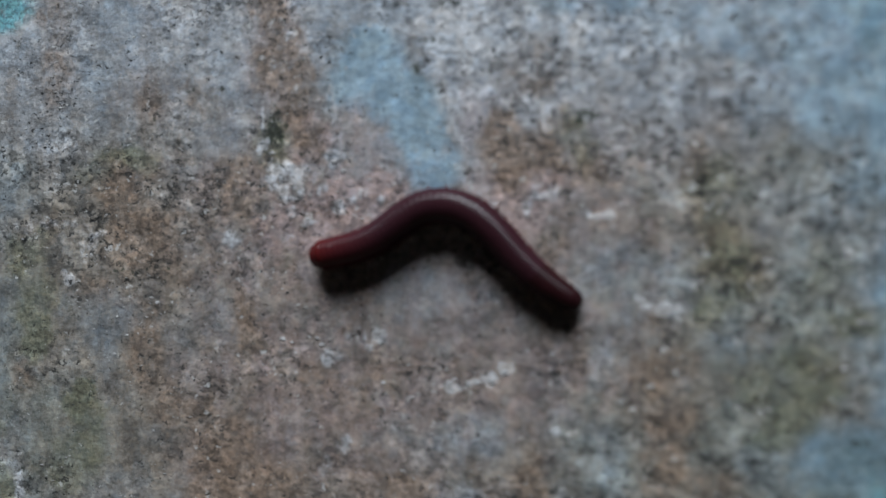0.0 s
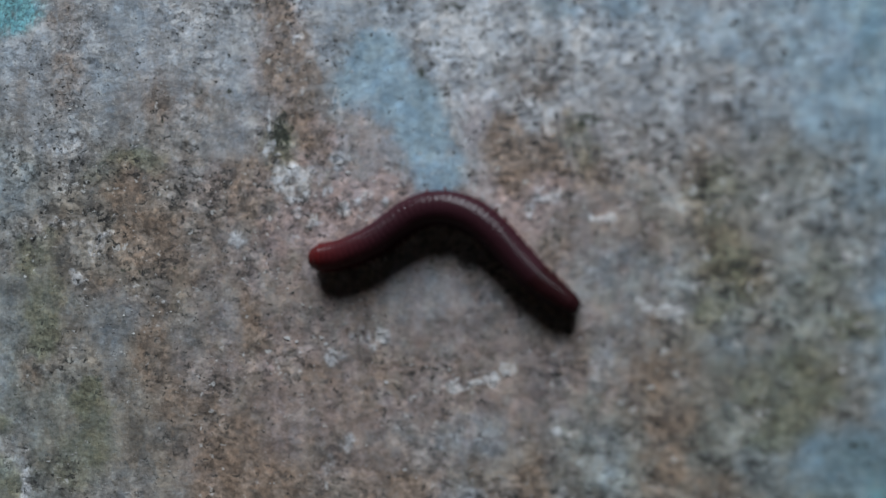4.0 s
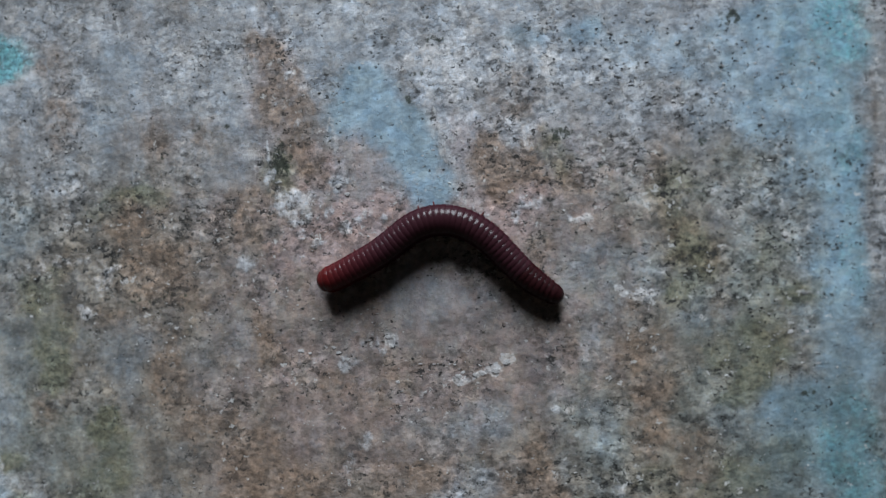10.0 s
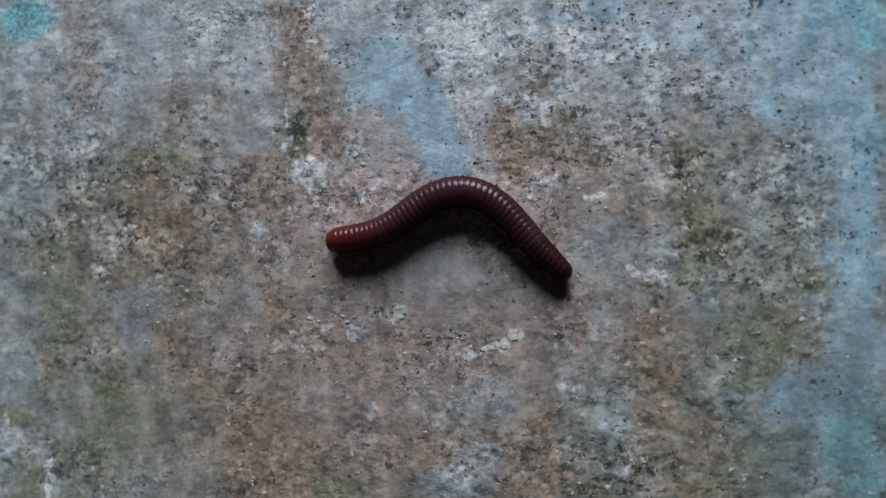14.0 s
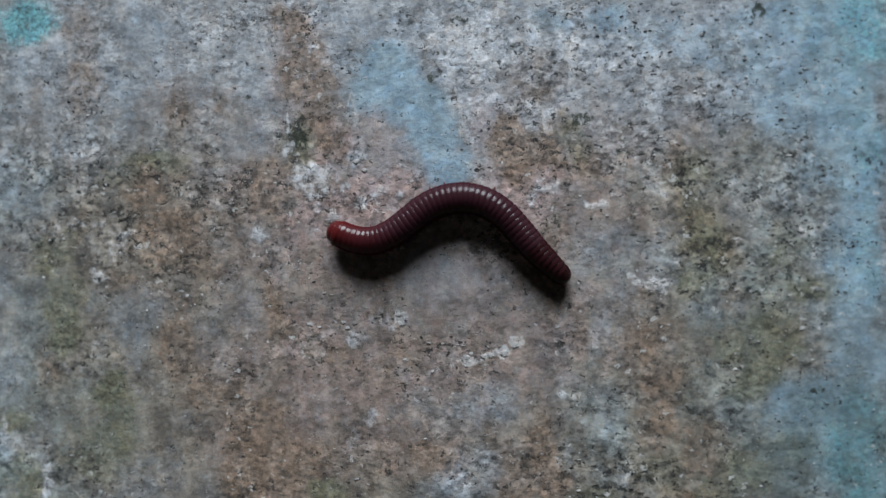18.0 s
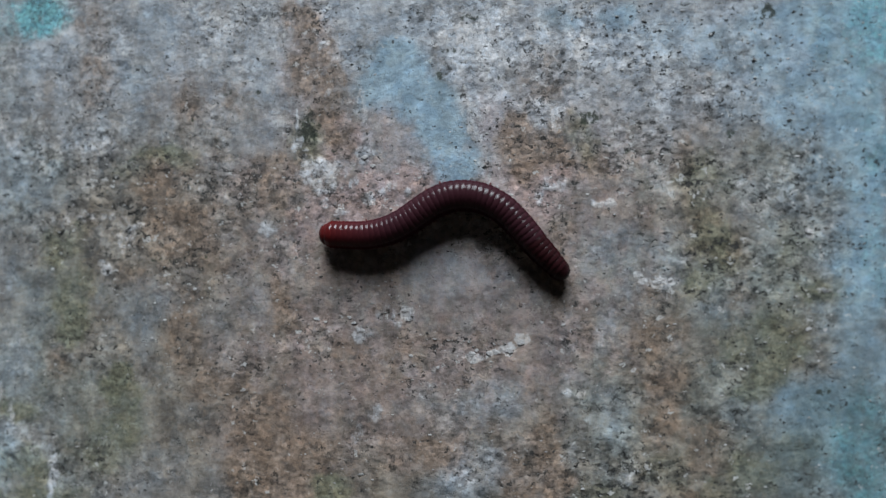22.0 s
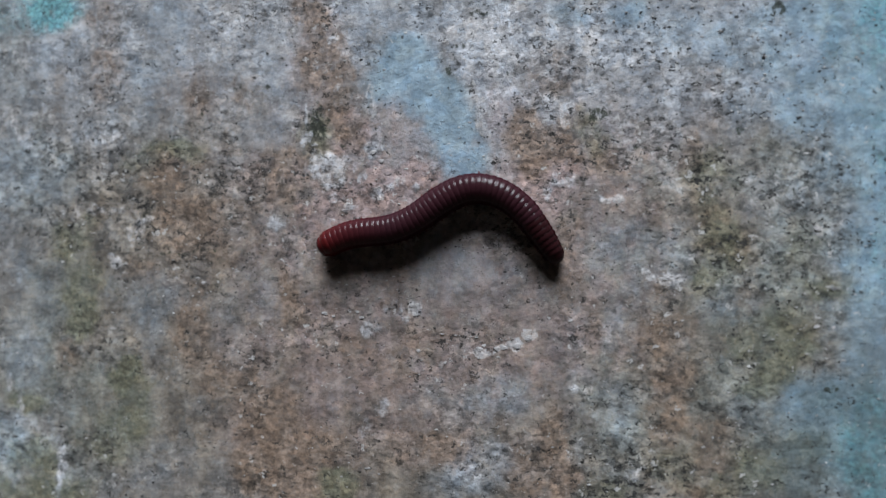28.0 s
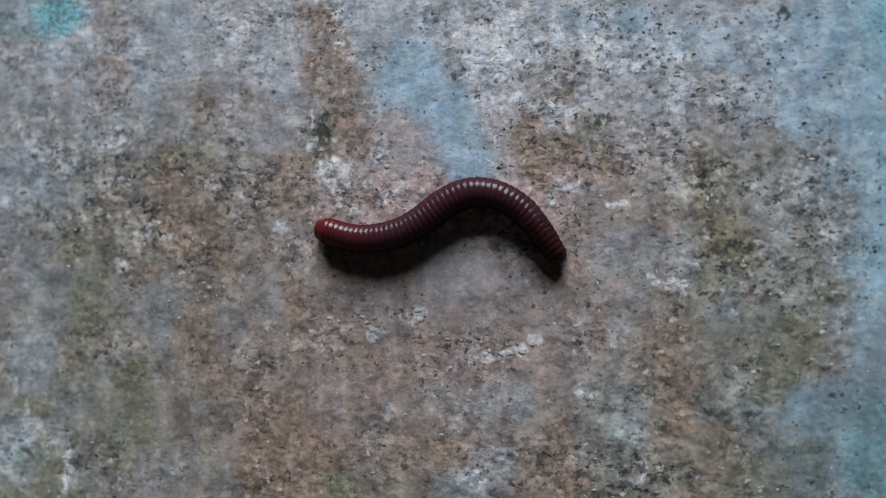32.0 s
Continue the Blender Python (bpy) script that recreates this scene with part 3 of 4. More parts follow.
    teal_mask = stain_or_light("teal", 0.05, 0.9, 3.0, shift=47)
    col = blend(nt, calc(nt, "MULTIPLY", teal_mask, 0.72), col, blend(nt, fit_range(nt, grain(nt, mm, 1.5, 4.0, 0.7, shift=131), 0.40, 0.56), (0.040, 0.170, 0.205), (0.130, 0.400, 0.450)))
    # lens fall-off painted into the lower right corner
    col = blend(nt, calc(nt, "MULTIPLY", stain_or_light("corner_dim", 0.0, 1.0, 2.0, shift=103, size=0.2), 0.58), col, (0.090, 0.125, 0.135))
    lime_mask = stain_or_light("lime", 0.18, 0.85, 6.0, shift=61, size=0.5)
    col = blend(nt, calc(nt, "MULTIPLY", lime_mask, 0.74), col, (0.51, 0.495, 0.51))
    chalk = stain_or_light("chalk", 0.25, 0.70, 7.0, shift=29, size=0.8)
    col = blend(nt, calc(nt, "MULTIPLY", chalk, 0.62), col, (0.55, 0.525, 0.525))
    moss_mask = stain_or_light("moss", 0.48, 1.0, 9.0, shift=71, size=0.75)
    col = blend(nt, calc(nt, "MULTIPLY", moss_mask, 0.88), col, (0.022, 0.027, 0.016))
    # sandy speckle in clusters, and little on the smooth paint
    cluster = fit_range(nt, grain(nt, mm, 0.10, 4.0, 0.6, shift=91), 0.38, 0.62, 0.36, 0.86)
    # a coarser band where the float was lifted
    where = nt.nodes.new("ShaderNodeSeparateXYZ")
    nt.links.new(warped, where.inputs[0])
    band = fit_range(nt, calc(nt, "ABSOLUTE", calc(nt, "SUBTRACT", where.outputs[2], 7.0)), 5.0, 13.0, 0.22, 0.0)
    cluster = calc(nt, "ADD", cluster, calc(nt, "MULTIPLY_ADD", held(nt, "coarse"), 0.43, band))
    cluster = calc(nt, "MULTIPLY", cluster, calc(nt, "MULTIPLY_ADD", held(nt, "smooth"), -0.60, 1.0))
    speckle = fit_range(nt, grain(nt, mm, 0.95, 5.0, 0.70, stretch=(0.8, 1, 1.15), shift=9), 0.34, 0.66, -0.32, 0.32)
    speckle = calc(nt, "MULTIPLY", speckle, calc(nt, "MULTIPLY", cluster, calc(nt, "MULTIPLY_ADD", blue_mask, -0.65, 1.0)))
    body = fit_range(nt, mid, 0.34, 0.66, -0.13, 0.13)
    speckle = calc(nt, "ADD", calc(nt, "ADD", speckle, body), 1.0)
    # flakes and grains with crisp edges
    for scale, stretch, shift, deep in ((1.05, (0.7, 1, 1.25), 13, 0.40), (0.50, (0.8, 1, 1.0), 57, 0.30)):
        mp = nt.nodes.new("ShaderNodeMapping")
        mp.inputs["Scale"].default_value, mp.inputs["Location"].default_value = stretch, (shift, 0, shift)
        nt.links.new(vcalc(nt, "ADD", mm, vcalc(nt, "SCALE", w2, 2.6)), mp.inputs["Vector"])
        v = nt.nodes.new("ShaderNodeTexVoronoi")
        v.inputs["Scale"].default_value = scale
        nt.links.new(mp.outputs[0], v.inputs["Vector"])
        sep = nt.nodes.new("ShaderNodeSeparateColor")
        nt.links.new(v.outputs["Color"], sep.inputs[0])
        one = calc(nt, "MULTIPLY", calc(nt, "SUBTRACT", sep.outputs[0], 0.5), calc(nt, "MULTIPLY", cluster, deep * 2.0))
        speckle = calc(nt, "MULTIPLY_ADD", one, calc(nt, "MULTIPLY_ADD", blue_mask, -0.7, 1.0), speckle)
    # single flakes lean warm or cool
    lean = 0.0
    for scale, stretch, shift, deep in ((0.95, (0.75, 1, 1.2), 87, 0.09), (0.36, (1.0, 1, 0.7), 43, 0.06)):
        mp = nt.nodes.new("ShaderNodeMapping")
        mp.inputs["Scale"].default_value, mp.inputs["Location"].default_value = stretch, (shift, 0, shift)
        nt.links.new(vcalc(nt, "ADD", mm, vcalc(nt, "SCALE", w2, 3.2)), mp.inputs["Vector"])
        v = nt.nodes.new("ShaderNodeTexVoronoi")
        v.inputs["Scale"].default_value = scale
        nt.links.new(mp.outputs[0], v.inputs["Vector"])
        sep = nt.nodes.new("ShaderNodeSeparateColor")
        nt.links.new(v.outputs["Color"], sep.inputs[0])
        lean = calc(nt, "MULTIPLY_ADD", calc(nt, "SUBTRACT", sep.outputs[1], 0.5), deep, lean)
    tint = nt.nodes.new("ShaderNodeCombineXYZ")
    for k, share in enumerate((1.0, 0.1, -0.9)):
        nt.links.new(calc(nt, "MULTIPLY", speckle, calc(nt, "MULTIPLY_ADD", lean, share, 1.0)), tint.inputs[k])
    col = blend(nt, 1.0, col, tint.outputs[0], "MULTIPLY")
    # pits, coloured nearly black, and pale grains of sand laid bare
    pits = None
    for scale, stretch, size, shift in ((0.66, (0.55, 1, 1.35), 0.31, 3), (0.30, (0.70, 1, 1.2), 0.19, 19), (1.05, (0.50, 1, 1.4), 0.44, 41), (0.75, (0.65, 1, 1.2), 0.32, 67)):
        mp = nt.nodes.new("ShaderNodeMapping")
        mp.inputs["Scale"].default_value, mp.inputs["Location"].default_value = stretch, (shift, 0, shift)
        nt.links.new(vcalc(nt, "ADD", mm, vcalc(nt, "SCALE", w2, 3.4)), mp.inputs["Vector"])
        v = nt.nodes.new("ShaderNodeTexVoronoi")
        v.inputs["Scale"].default_value = scale
        nt.links.new(mp.outputs[0], v.inputs["Vector"])
        sep = nt.nodes.new("ShaderNodeSeparateColor")
        nt.links.new(v.outputs["Color"], sep.inputs[0])
        radius = calc(nt, "MULTIPLY", fit_range(nt, sep.outputs[0], 0.50, 1.0, 0.0, size, smooth=False), calc(nt, "MULTIPLY_ADD", cluster, 0.75, 0.40))
        one = fit_range(nt, calc(nt, "SUBTRACT", radius, v.outputs["Distance"]), 0.0, 0.11)
        if shift == 67:
            col = blend(nt, calc(nt, "MULTIPLY", one, 0.75), col, (0.52, 0.50, 0.49))
        else:
            pits = one if pits is None else calc(nt, "MAXIMUM", pits, one)
    col = blend(nt, calc(nt, "MULTIPLY", pits, 0.88), col, (0.020, 0.019, 0.019))
    nt.links.new(col, bsdf.inputs["Base Color"])
    height = calc(nt, "MULTIPLY_ADD", pits, -0.7, calc(nt, "MULTIPLY_ADD", lime_mask, 0.35, calc(nt, "ADD", fine, calc(nt, "MULTIPLY", comb, 0.05))))
    bump(nt, bsdf, height, 0.65, 0.00035)
    return m


def ground_material():
    m, nt, bsdf = material("dark_soil", 0.95)
    co = nt.nodes.new("ShaderNodeTexCoord").outputs["Object"]
    a, b = grain(nt, co, 3.0, 6.0, 0.65), grain(nt, co, 40.0, 4.0, 0.6)
    col = blend(nt, fit_range(nt, a, 0.3, 0.7), (0.035, 0.028, 0.02), (0.075, 0.06, 0.045))
    col = blend(nt, fit_range(nt, b, 0.55, 0.75, 0.0, 0.6), col, (0.11, 0.095, 0.075))
    nt.links.new(col, bsdf.inputs["Base Color"])
    bump(nt, bsdf, calc(nt, "ADD", a, calc(nt, "MULTIPLY", b, 0.3)), 0.6, 0.02)
    return m


def shell_material(name, dark, light, roughness=0.30, shine=0.17):
    """Dark chitin, glossy on the back and dull on the flanks: the hind rim of each ring is a little paler, with fine wrinkles along the body."""
    m, nt, bsdf = material(name, roughness)
    co = nt.nodes.new("ShaderNodeTexCoord").outputs["Object"]
    mm = vcalc(nt, "MULTIPLY", co, (1000.0, 1000.0, 1000.0))
    sep = nt.nodes.new("ShaderNodeSeparateXYZ")
    nt.links.new(mm, sep.inputs[0])
    rim = fit_range(nt, sep.outputs[0], 0.05, 0.42)
    girth_here = calc(nt, "SQRT", calc(nt, "MULTIPLY_ADD", sep.outputs[1], sep.outputs[1], calc(nt, "MULTIPLY", sep.outputs[2], sep.outputs[2])))
    gloss = fit_range(nt, calc(nt, "DIVIDE", sep.outputs[2], girth_here), 0.48, 0.78)
    nt.links.new(calc(nt, "MULTIPLY", gloss, shine), bsdf.inputs["Specular IOR Level"])
    mottle = grain(nt, mm, 1.4, 4.0, 0.6)
    nt.links.new(calc(nt, "MULTIPLY_ADD", gloss, -0.20, calc(nt, "MULTIPLY_ADD", mottle, 0.10, roughness + 0.13)), bsdf.inputs["Roughness"])
    col = blend(nt, calc(nt, "MULTIPLY", rim, 0.3), dark, light)
    col = blend(nt, fit_range(nt, mottle, 0.40, 0.70, 0.0, 0.5), col, tuple(0.6 * c for c in dark))
    nt.links.new(col, bsdf.inputs["Base Color"])
    wrinkles = grain(nt, mm, 3.0, 3.0, 0.6, stretch=(0.15, 1, 1))
    bump(nt, bsdf, calc(nt, "ADD", wrinkles, mottle), 0.18, 0.0001)
    return m


def crumb_material():
    m, nt, bsdf = material("lime_plaster", 0.85)
    co = nt.nodes.new("ShaderNodeTexCoord").outputs["Object"]
    a = grain(nt, co, 1500.0, 4.0, 0.6)
    nt.links.new(blend(nt, fit_range(nt, a, 0.3, 0.7), (0.32, 0.30, 0.30), (0.56, 0.53, 0.53)), bsdf.inputs["Base Color"])
    bump(nt, bsdf, a, 0.4, 0.0002)
    return m


def cement_material():
    m, nt, bsdf = material("dark_cement", 0.9)
    co = nt.nodes.new("ShaderNodeTexCoord").outputs["Object"]
    a = grain(nt, co, 4.0, 6.0, 0.65)
    nt.links.new(blend(nt, fit_range(nt, a, 0.3, 0.7), (0.07, 0.068, 0.065), (0.14, 0.135, 0.13)), bsdf.inputs["Base Color"])
    bump(nt, bsdf, grain(nt, co, 60.0, 4.0, 0.6), 0.4, 0.004)
    return m


CEMENT = cement_material()
WALL, SOIL, LIME_WHITE = wall_material(), ground_material(), crumb_material()
FRONT = ((0.066, 0.0082, 0.0085), (0.090, 0.0138, 0.0138))
TRUNK = ((0.0310, 0.0106, 0.0146), (0.0430, 0.0155, 0.0205))
SHELL = []          # from the rust-red front to the dark trunk
for step in range(13):
    f = (step / 12) ** 0.58
    SHELL.append(shell_material("chitin", *(tuple(a + (b - a) * f for a, b in zip(FRONT[k], TRUNK[k])) for k in range(2)), 0.16 + 0.07 * f, 0.22 - 0.07 * f))
TAIL = shell_material("chitin_tail", (0.021, 0.0062, 0.0075), (0.030, 0.0098, 0.0110), 0.24, 0.14)
LEG = shell_material("leg_chitin", (0.085, 0.030, 0.028), (0.12, 0.05, 0.045), 0.42)
EYE_BLACK, _, _ = material("eye_black", 0.2)
EYE_BLACK.node_tree.nodes["Principled BSDF"].inputs["Base Color"].default_value = (0.008, 0.007, 0.007, 1)


# ---- large structure ----
def value_noise(x, z, cell, seed):
    """Smooth random heights from -1 to 1 on a lattice of that cell."""
    u, v = x / cell, z / cell
    i, j = np.floor(u).astype(int), np.floor(v).astype(int)
    a, b = u - i, v - j
    a, b = a * a * (3 - 2 * a), b * b * (3 - 2 * b)

    def lattice(p, q):
        h = np.sin(p * 127.1 + q * 311.7 + seed * 74.7) * 43758.5453
        return 2 * (h - np.floor(h)) - 1

    return ((lattice(i, j) * (1 - a) + lattice(i + 1, j) * a) * (1 - b)
            + (lattice(i, j + 1) * (1 - a) + lattice(i + 1, j + 1) * a) * b)


def lines(low, high, near_low, near_high, step):
    """Grid lines, close together in the filmed stretch and ever wider beyond it."""
    mid = list(np.arange(near_low, near_high + step / 2, step))
    for end, sign in ((high, 1), (low, -1)):
        d, out = step, []
        p = mid[-1] if sign > 0 else mid[0]
        while abs(end - p) > d * 1.5:
            d *= 1.25
            if abs(end - p) < d * 1.5:
                break
            p += sign * d
            out.append(p)
        out.append(end)
        mid = mid + out if sign > 0 else out[::-1] + mid
    return np.array(mid)


def spread(spots, X, Z, fray):
    """How strong a kind of stain or painted light is at each point: soft ovals with frayed rims."""
    dx = fray * (1.7 * value_noise(X, Z, 8.0, 21) + 1.1 * value_noise(X, Z, 3.1, 22) + 0.7 * value_noise(X, Z, 1.3, 23))
    dz = fray * (1.7 * value_noise(X, Z, 8.0, 24) + 1.1 * value_noise(X, Z, 3.1, 25) + 0.7 * value_noise(X, Z, 1.3, 26))
    total = np.zeros_like(X)
    for x, z, rx, rz, strength in spots:
        away = np.hypot((X + dx - x) / (1.45 * rx), (Z + dz - z) / (1.45 * rz))
        total = np.maximum(total, strength * np.clip(1.7 * (1 - away), 0, 1))
    return total


def build_wall():
    xs, zs = lines(-1600, 1600, -95, 90, 0.4), lines(-1000 * Z0, 1400, -58, 62, 0.4)
    X, Z = np.meshgrid(xs, zs)
    relief = 0.10 * value_noise(X, Z, 14.0, 1) + 0.07 * value_noise(X + 0.4 * Z, Z, 4.3, 2) + 0.035 * value_noise(X - 0.5 * Z, Z + 0.4 * X, 1.9, 3)
    relief += 0.03 * value_noise(X, Z * 2.0, 3.1, 5)
    relief -= 0.14 * np.clip(value_noise(X + 0.6 * Z, Z - 0.6 * X, 1.7, 6) - 0.60, 0, 1) / 0.40
    nx, nz = len(xs), len(zs)
    front = np.stack([X, -relief - 0.1, Z], -1).reshape(-1, 3) * MM
    idx = np.arange(nx * nz).reshape(nz, nx)
    faces = np.stack([idx[:-1, :-1], idx[:-1, 1:], idx[1:, 1:], idx[1:, :-1]], -1).reshape(-1, 4)
    rim = np.concatenate([idx[0, :], idx[1:, -1], idx[-1, -2::-1], idx[-2:0:-1, 0]])
    back = front[rim].copy()
    back[:, 1] = 0.2
    k = len(rim)
    b0 = nx * nz + np.arange(k)
    sides = np.stack([np.roll(rim, -1), rim, b0, np.roll(b0, -1)], -1)
    verts = np.concatenate([front, back])
    mesh = bpy.data.meshes.new("wall_north")
    mesh.from_pydata(verts.tolist(), [], np.concatenate([faces, sides]).tolist() + [b0[::-1].tolist()])
    mesh.polygons.foreach_set("use_smooth", [True] * len(faces) + [False] * (k + 1))
    for name, (spots, fray) in STAINS_AND_LIGHT.items():
        values = np.concatenate([spread(spots, X, Z, fray).reshape(-1), np.zeros(k)])
        mesh.attributes.new(name, "FLOAT", "POINT").data.foreach_set("value", values.astype(np.float32))
    mesh.materials.append(WALL)
    ob = new("wall_north", mesh)
    ob.location = (0, 0, Z0)
    return tagged(ob, "weathered plaster wall with worn pale blue paint, rust and moss stains", "wall", kind="structure")


# unseen ground, added dark so that the underside of the body stays dim
def build_ground():
    bm = bmesh.new()
    bmesh.ops.create_grid(bm, x_segments=40, y_segments=40, size=60)
    mesh = bpy.data.meshes.new("ground")
    bm.to_mesh(mesh)
    bm.free()
    mesh.materials.append(SOIL)
    return tagged(new("ground", mesh), "bare dark soil, unseen, added so that little light bounces up", "ground", kind="structure")


def build_shade_wall(name, x0, x1, y0, y1, height):
    bm = bmesh.new()
    bmesh.ops.create_cube(bm, size=1.0)
    for v in bm.verts:
        v.co = ((x0 + x1) / 2 + v.co.x * (x1 - x0), (y0 + y1) / 2 + v.co.y * (y1 - y0), (v.co.z + 0.5) * height)
    mesh = bpy.data.meshes.new(name)
    bm.to_mesh(mesh)
    bm.free()
    mesh.materials.append(CEMENT)
    return tagged(new(name, mesh), "plain dark cement wall, unseen, added to shut out low sky light", "wall", kind="structure")


wall = build_wall()
ground = build_ground()
# unseen plain walls, added to block the low sky; daylight falls in from above
build_shade_wall("shade_wall_south", -1.6, 1.6, -2.9, -2.7, 4.2)
build_shade_wall("shade_wall_east", 1.603, 1.8, -2.9, 0.2, 5.0)
build_shade_wall("shade_wall_west", -1.8, -1.603, -2.9, 0.2, 5.0)


# ---- things ----
def part(name, bm, mat, parent, label=""):
    mesh = bpy.data.meshes.new(name)
    bm.normal_update()
    bm.to_mesh(mesh)
    bm.free()
    for p in mesh.polygons:
        p.use_smooth = True
    mesh.materials.append(mat)
    ob = new(name, mesh)
    ob.parent = parent
    return tagged(ob, label) if label else ob


def lathe(profile, sides=36, belly=0.0, closed=(False, False)):
    """A body turned about the x axis from (x, radius) pairs, in millimetres; belly flattens the underside."""
    bm = bmesh.new()
    rows = []
    for x, r in profile:
        row = []
        for k in range(sides):
            a = 2 * math.pi * k / sides
            y, z = r * math.cos(a), r * math.sin(a)
            if z < 0:
                z *= 1 - belly
            row.append(bm.verts.new((x * MM, y * MM, z * MM)))
        rows.append(row)
    for r0, r1 in zip(rows, rows[1:]):
        for k in range(sides):
            bm.faces.new((r0[k], r0[(k + 1) % sides], r1[(k + 1) % sides], r1[k])[::-1])
    if closed[0]:
        bm.faces.new(rows[0])
    if closed[1]:
        bm.faces.new(rows[-1][::-1])
    return bm


def tube(points, radii, sides=8):
    """A tapered limb through points in millimetres."""
    bm = bmesh.new()
    rows = []
    for i, p in enumerate(points):
        p = Vector(p)
        a, b = Vector(points[max(i - 1, 0)]), Vector(points[min(i + 1, len(points) - 1)])
        q = (b - a).to_track_quat("Z", "X")
        rows.append([bm.verts.new((p + q @ Vector((radii[i] * math.cos(2 * math.pi * k / sides), radii[i] * math.sin(2 * math.pi * k / sides), 0))) * MM)
                     for k in range(sides)])
    for r0, r1 in zip(rows, rows[1:]):
        for k in range(sides):
            bm.faces.new((r0[k], r0[(k + 1) % sides], r1[(k + 1) % sides], r1[k]))
    bm.faces.new(rows[0][::-1])
    bm.faces.new(rows[-1])
    return bm


BODY_MM = 49.7
RINGS = 49
PITCH = (BODY_MM - 3.0) / RINGS
STANCE = 0.98          # height of the body's axis over the wall, in body radii


def girth(s):
    """Body radius in millimetres, s from 0 at the head to 1 at the tail."""
    return float(np.interp(s, [0, 0.04, 0.12, 0.25, 0.5, 0.65, 0.8, 0.9, 0.96, 1], [2.25, 2.38, 2.48, 2.60, 2.76, 2.65, 2.48, 2.25, 1.9, 1.45]))


def station(i):
    return (1.95 + i * PITCH) / BODY_MM


def leg_meshes():
    """Jointed legs for a body of radius 1, one for each flank."""
    made = []
    for side in (1, -1):
        pts = [(0.0, side * y, z) for y, z in ((0.20, -0.74), (0.48, -0.82), (0.80, -0.76), (0.90, -0.84), (0.97, -0.92), (1.00, -STANCE))]
        bm = tube(pts, (0.060, 0.072, 0.064, 0.055, 0.040, 0.018), 7)
        mesh = bpy.data.meshes.new("leg")
        bm.to_mesh(mesh)
        bm.free()
        for p in mesh.polygons:
            p.use_smooth = True
        mesh.materials.append(LEG)
        made.append(mesh)
    return made


def build_millipede():
    thing = tagged(new("millipede"), "dark reddish-brown glossy millipede arched on the stained plaster wall", "millipede")
    thing.location = (0, 0, Z0)
    legs = leg_meshes()
    rng = random.Random(4)
    rings = []
    for i in range(RINGS):
        s = station(i)
        r, r_next = girth(s), girth(s + 0.6 / RINGS)
        p = PITCH
        # a narrow front that slides under the ring before it, then a barrel
        barrel = 0.024 + 0.012 * min(max((i - 24) / 14, 0.0), 1.0)
        profile = [(-0.80 * p, r * 0.955)] + [(u * p, (r + (r_next - r) * (u + 0.5)) * (1.004 - barrel * (2 * u - 0.1) ** 2)) for u in np.linspace(-0.5, 0.5, 9)] + [(0.50 * p, r_next * 0.962)]
        if i == 0:      # the collar, rounded in front
            profile = [(-0.95, 1.72), (-0.80, 2.00), (-0.55, 2.15), (-0.25, 2.24)] + profile[5:]
        mat = SHELL[min(i, 12)] if i < 42 else TAIL
        ring = part("body_ring", lathe(profile, belly=0.06), mat, thing)
        rings.append((ring, s))
        pairs = 0 if i in (0, RINGS - 1) else 1 if i in (1, 2, 3) else 2
        for k in range(pairs):
            for side, mesh in zip((1, -1), legs):
                leg = new("leg", mesh)
                leg.parent = ring
                q = r * rng.uniform(0.97, 1.03)
                leg.matrix_basis = pose((-0.24 + 0.48 * k if pairs == 2 else 0.0) * p * MM, 0, 0, 0, 0, rng.uniform(-14, 14)) @ Matrix.Diagonal((q, q * (1.24 if side > 0 and i < 40 and rng.random() < 0.10 else 1.0), r, 1))
    # head under the collar, with two antennae and dark eyes
    head_r = 2.0
    dome = [(-1.55, 0.25), (-1.48, 0.85), (-1.2, 1.40), (-0.7, 1.80), (0.0, head_r), (0.9, 1.95)]
    head = part("head", lathe(dome, belly=0.05, closed=(True, True)), SHELL[0], thing, "rounded rust-red head")
    for side in (1, -1):
        ant = tube([(-1.0, side * 0.6, -0.5), (-1.4, side * 0.85, -0.9), (-1.5, side * 1.15, -1.4), (-1.2, side * 1.45, -1.8), (-0.8, side * 1.6, -2.1)],
                   (0.15, 0.17, 0.18, 0.18, 0.10), 8)
        part("antenna", ant, LEG, head, "short jointed antenna")
        eye = bmesh.new()
        bmesh.ops.create_uvsphere(eye, u_segments=12, v_segments=8, radius=0.27 * MM)
        bmesh.ops.translate(eye, verts=eye.verts, vec=(-0.72 * MM, side * 1.40 * MM, 0.70 * MM))
        part("eye", eye, EYE_BLACK, head)
    r = girth(1.0)
    tail = part("tail_plate", lathe([(-1.2, 1.92), (-0.5, 1.82), (0.1, 1.60), (0.6, 1.25), (0.95, 0.80), (1.12, 0.30)], belly=0.05, closed=(True, True)), TAIL, thing, "blunt dark tail end")
    return thing, rings, head, tail


millipede, body_rings, millipede_head, millipede_tail = build_millipede()


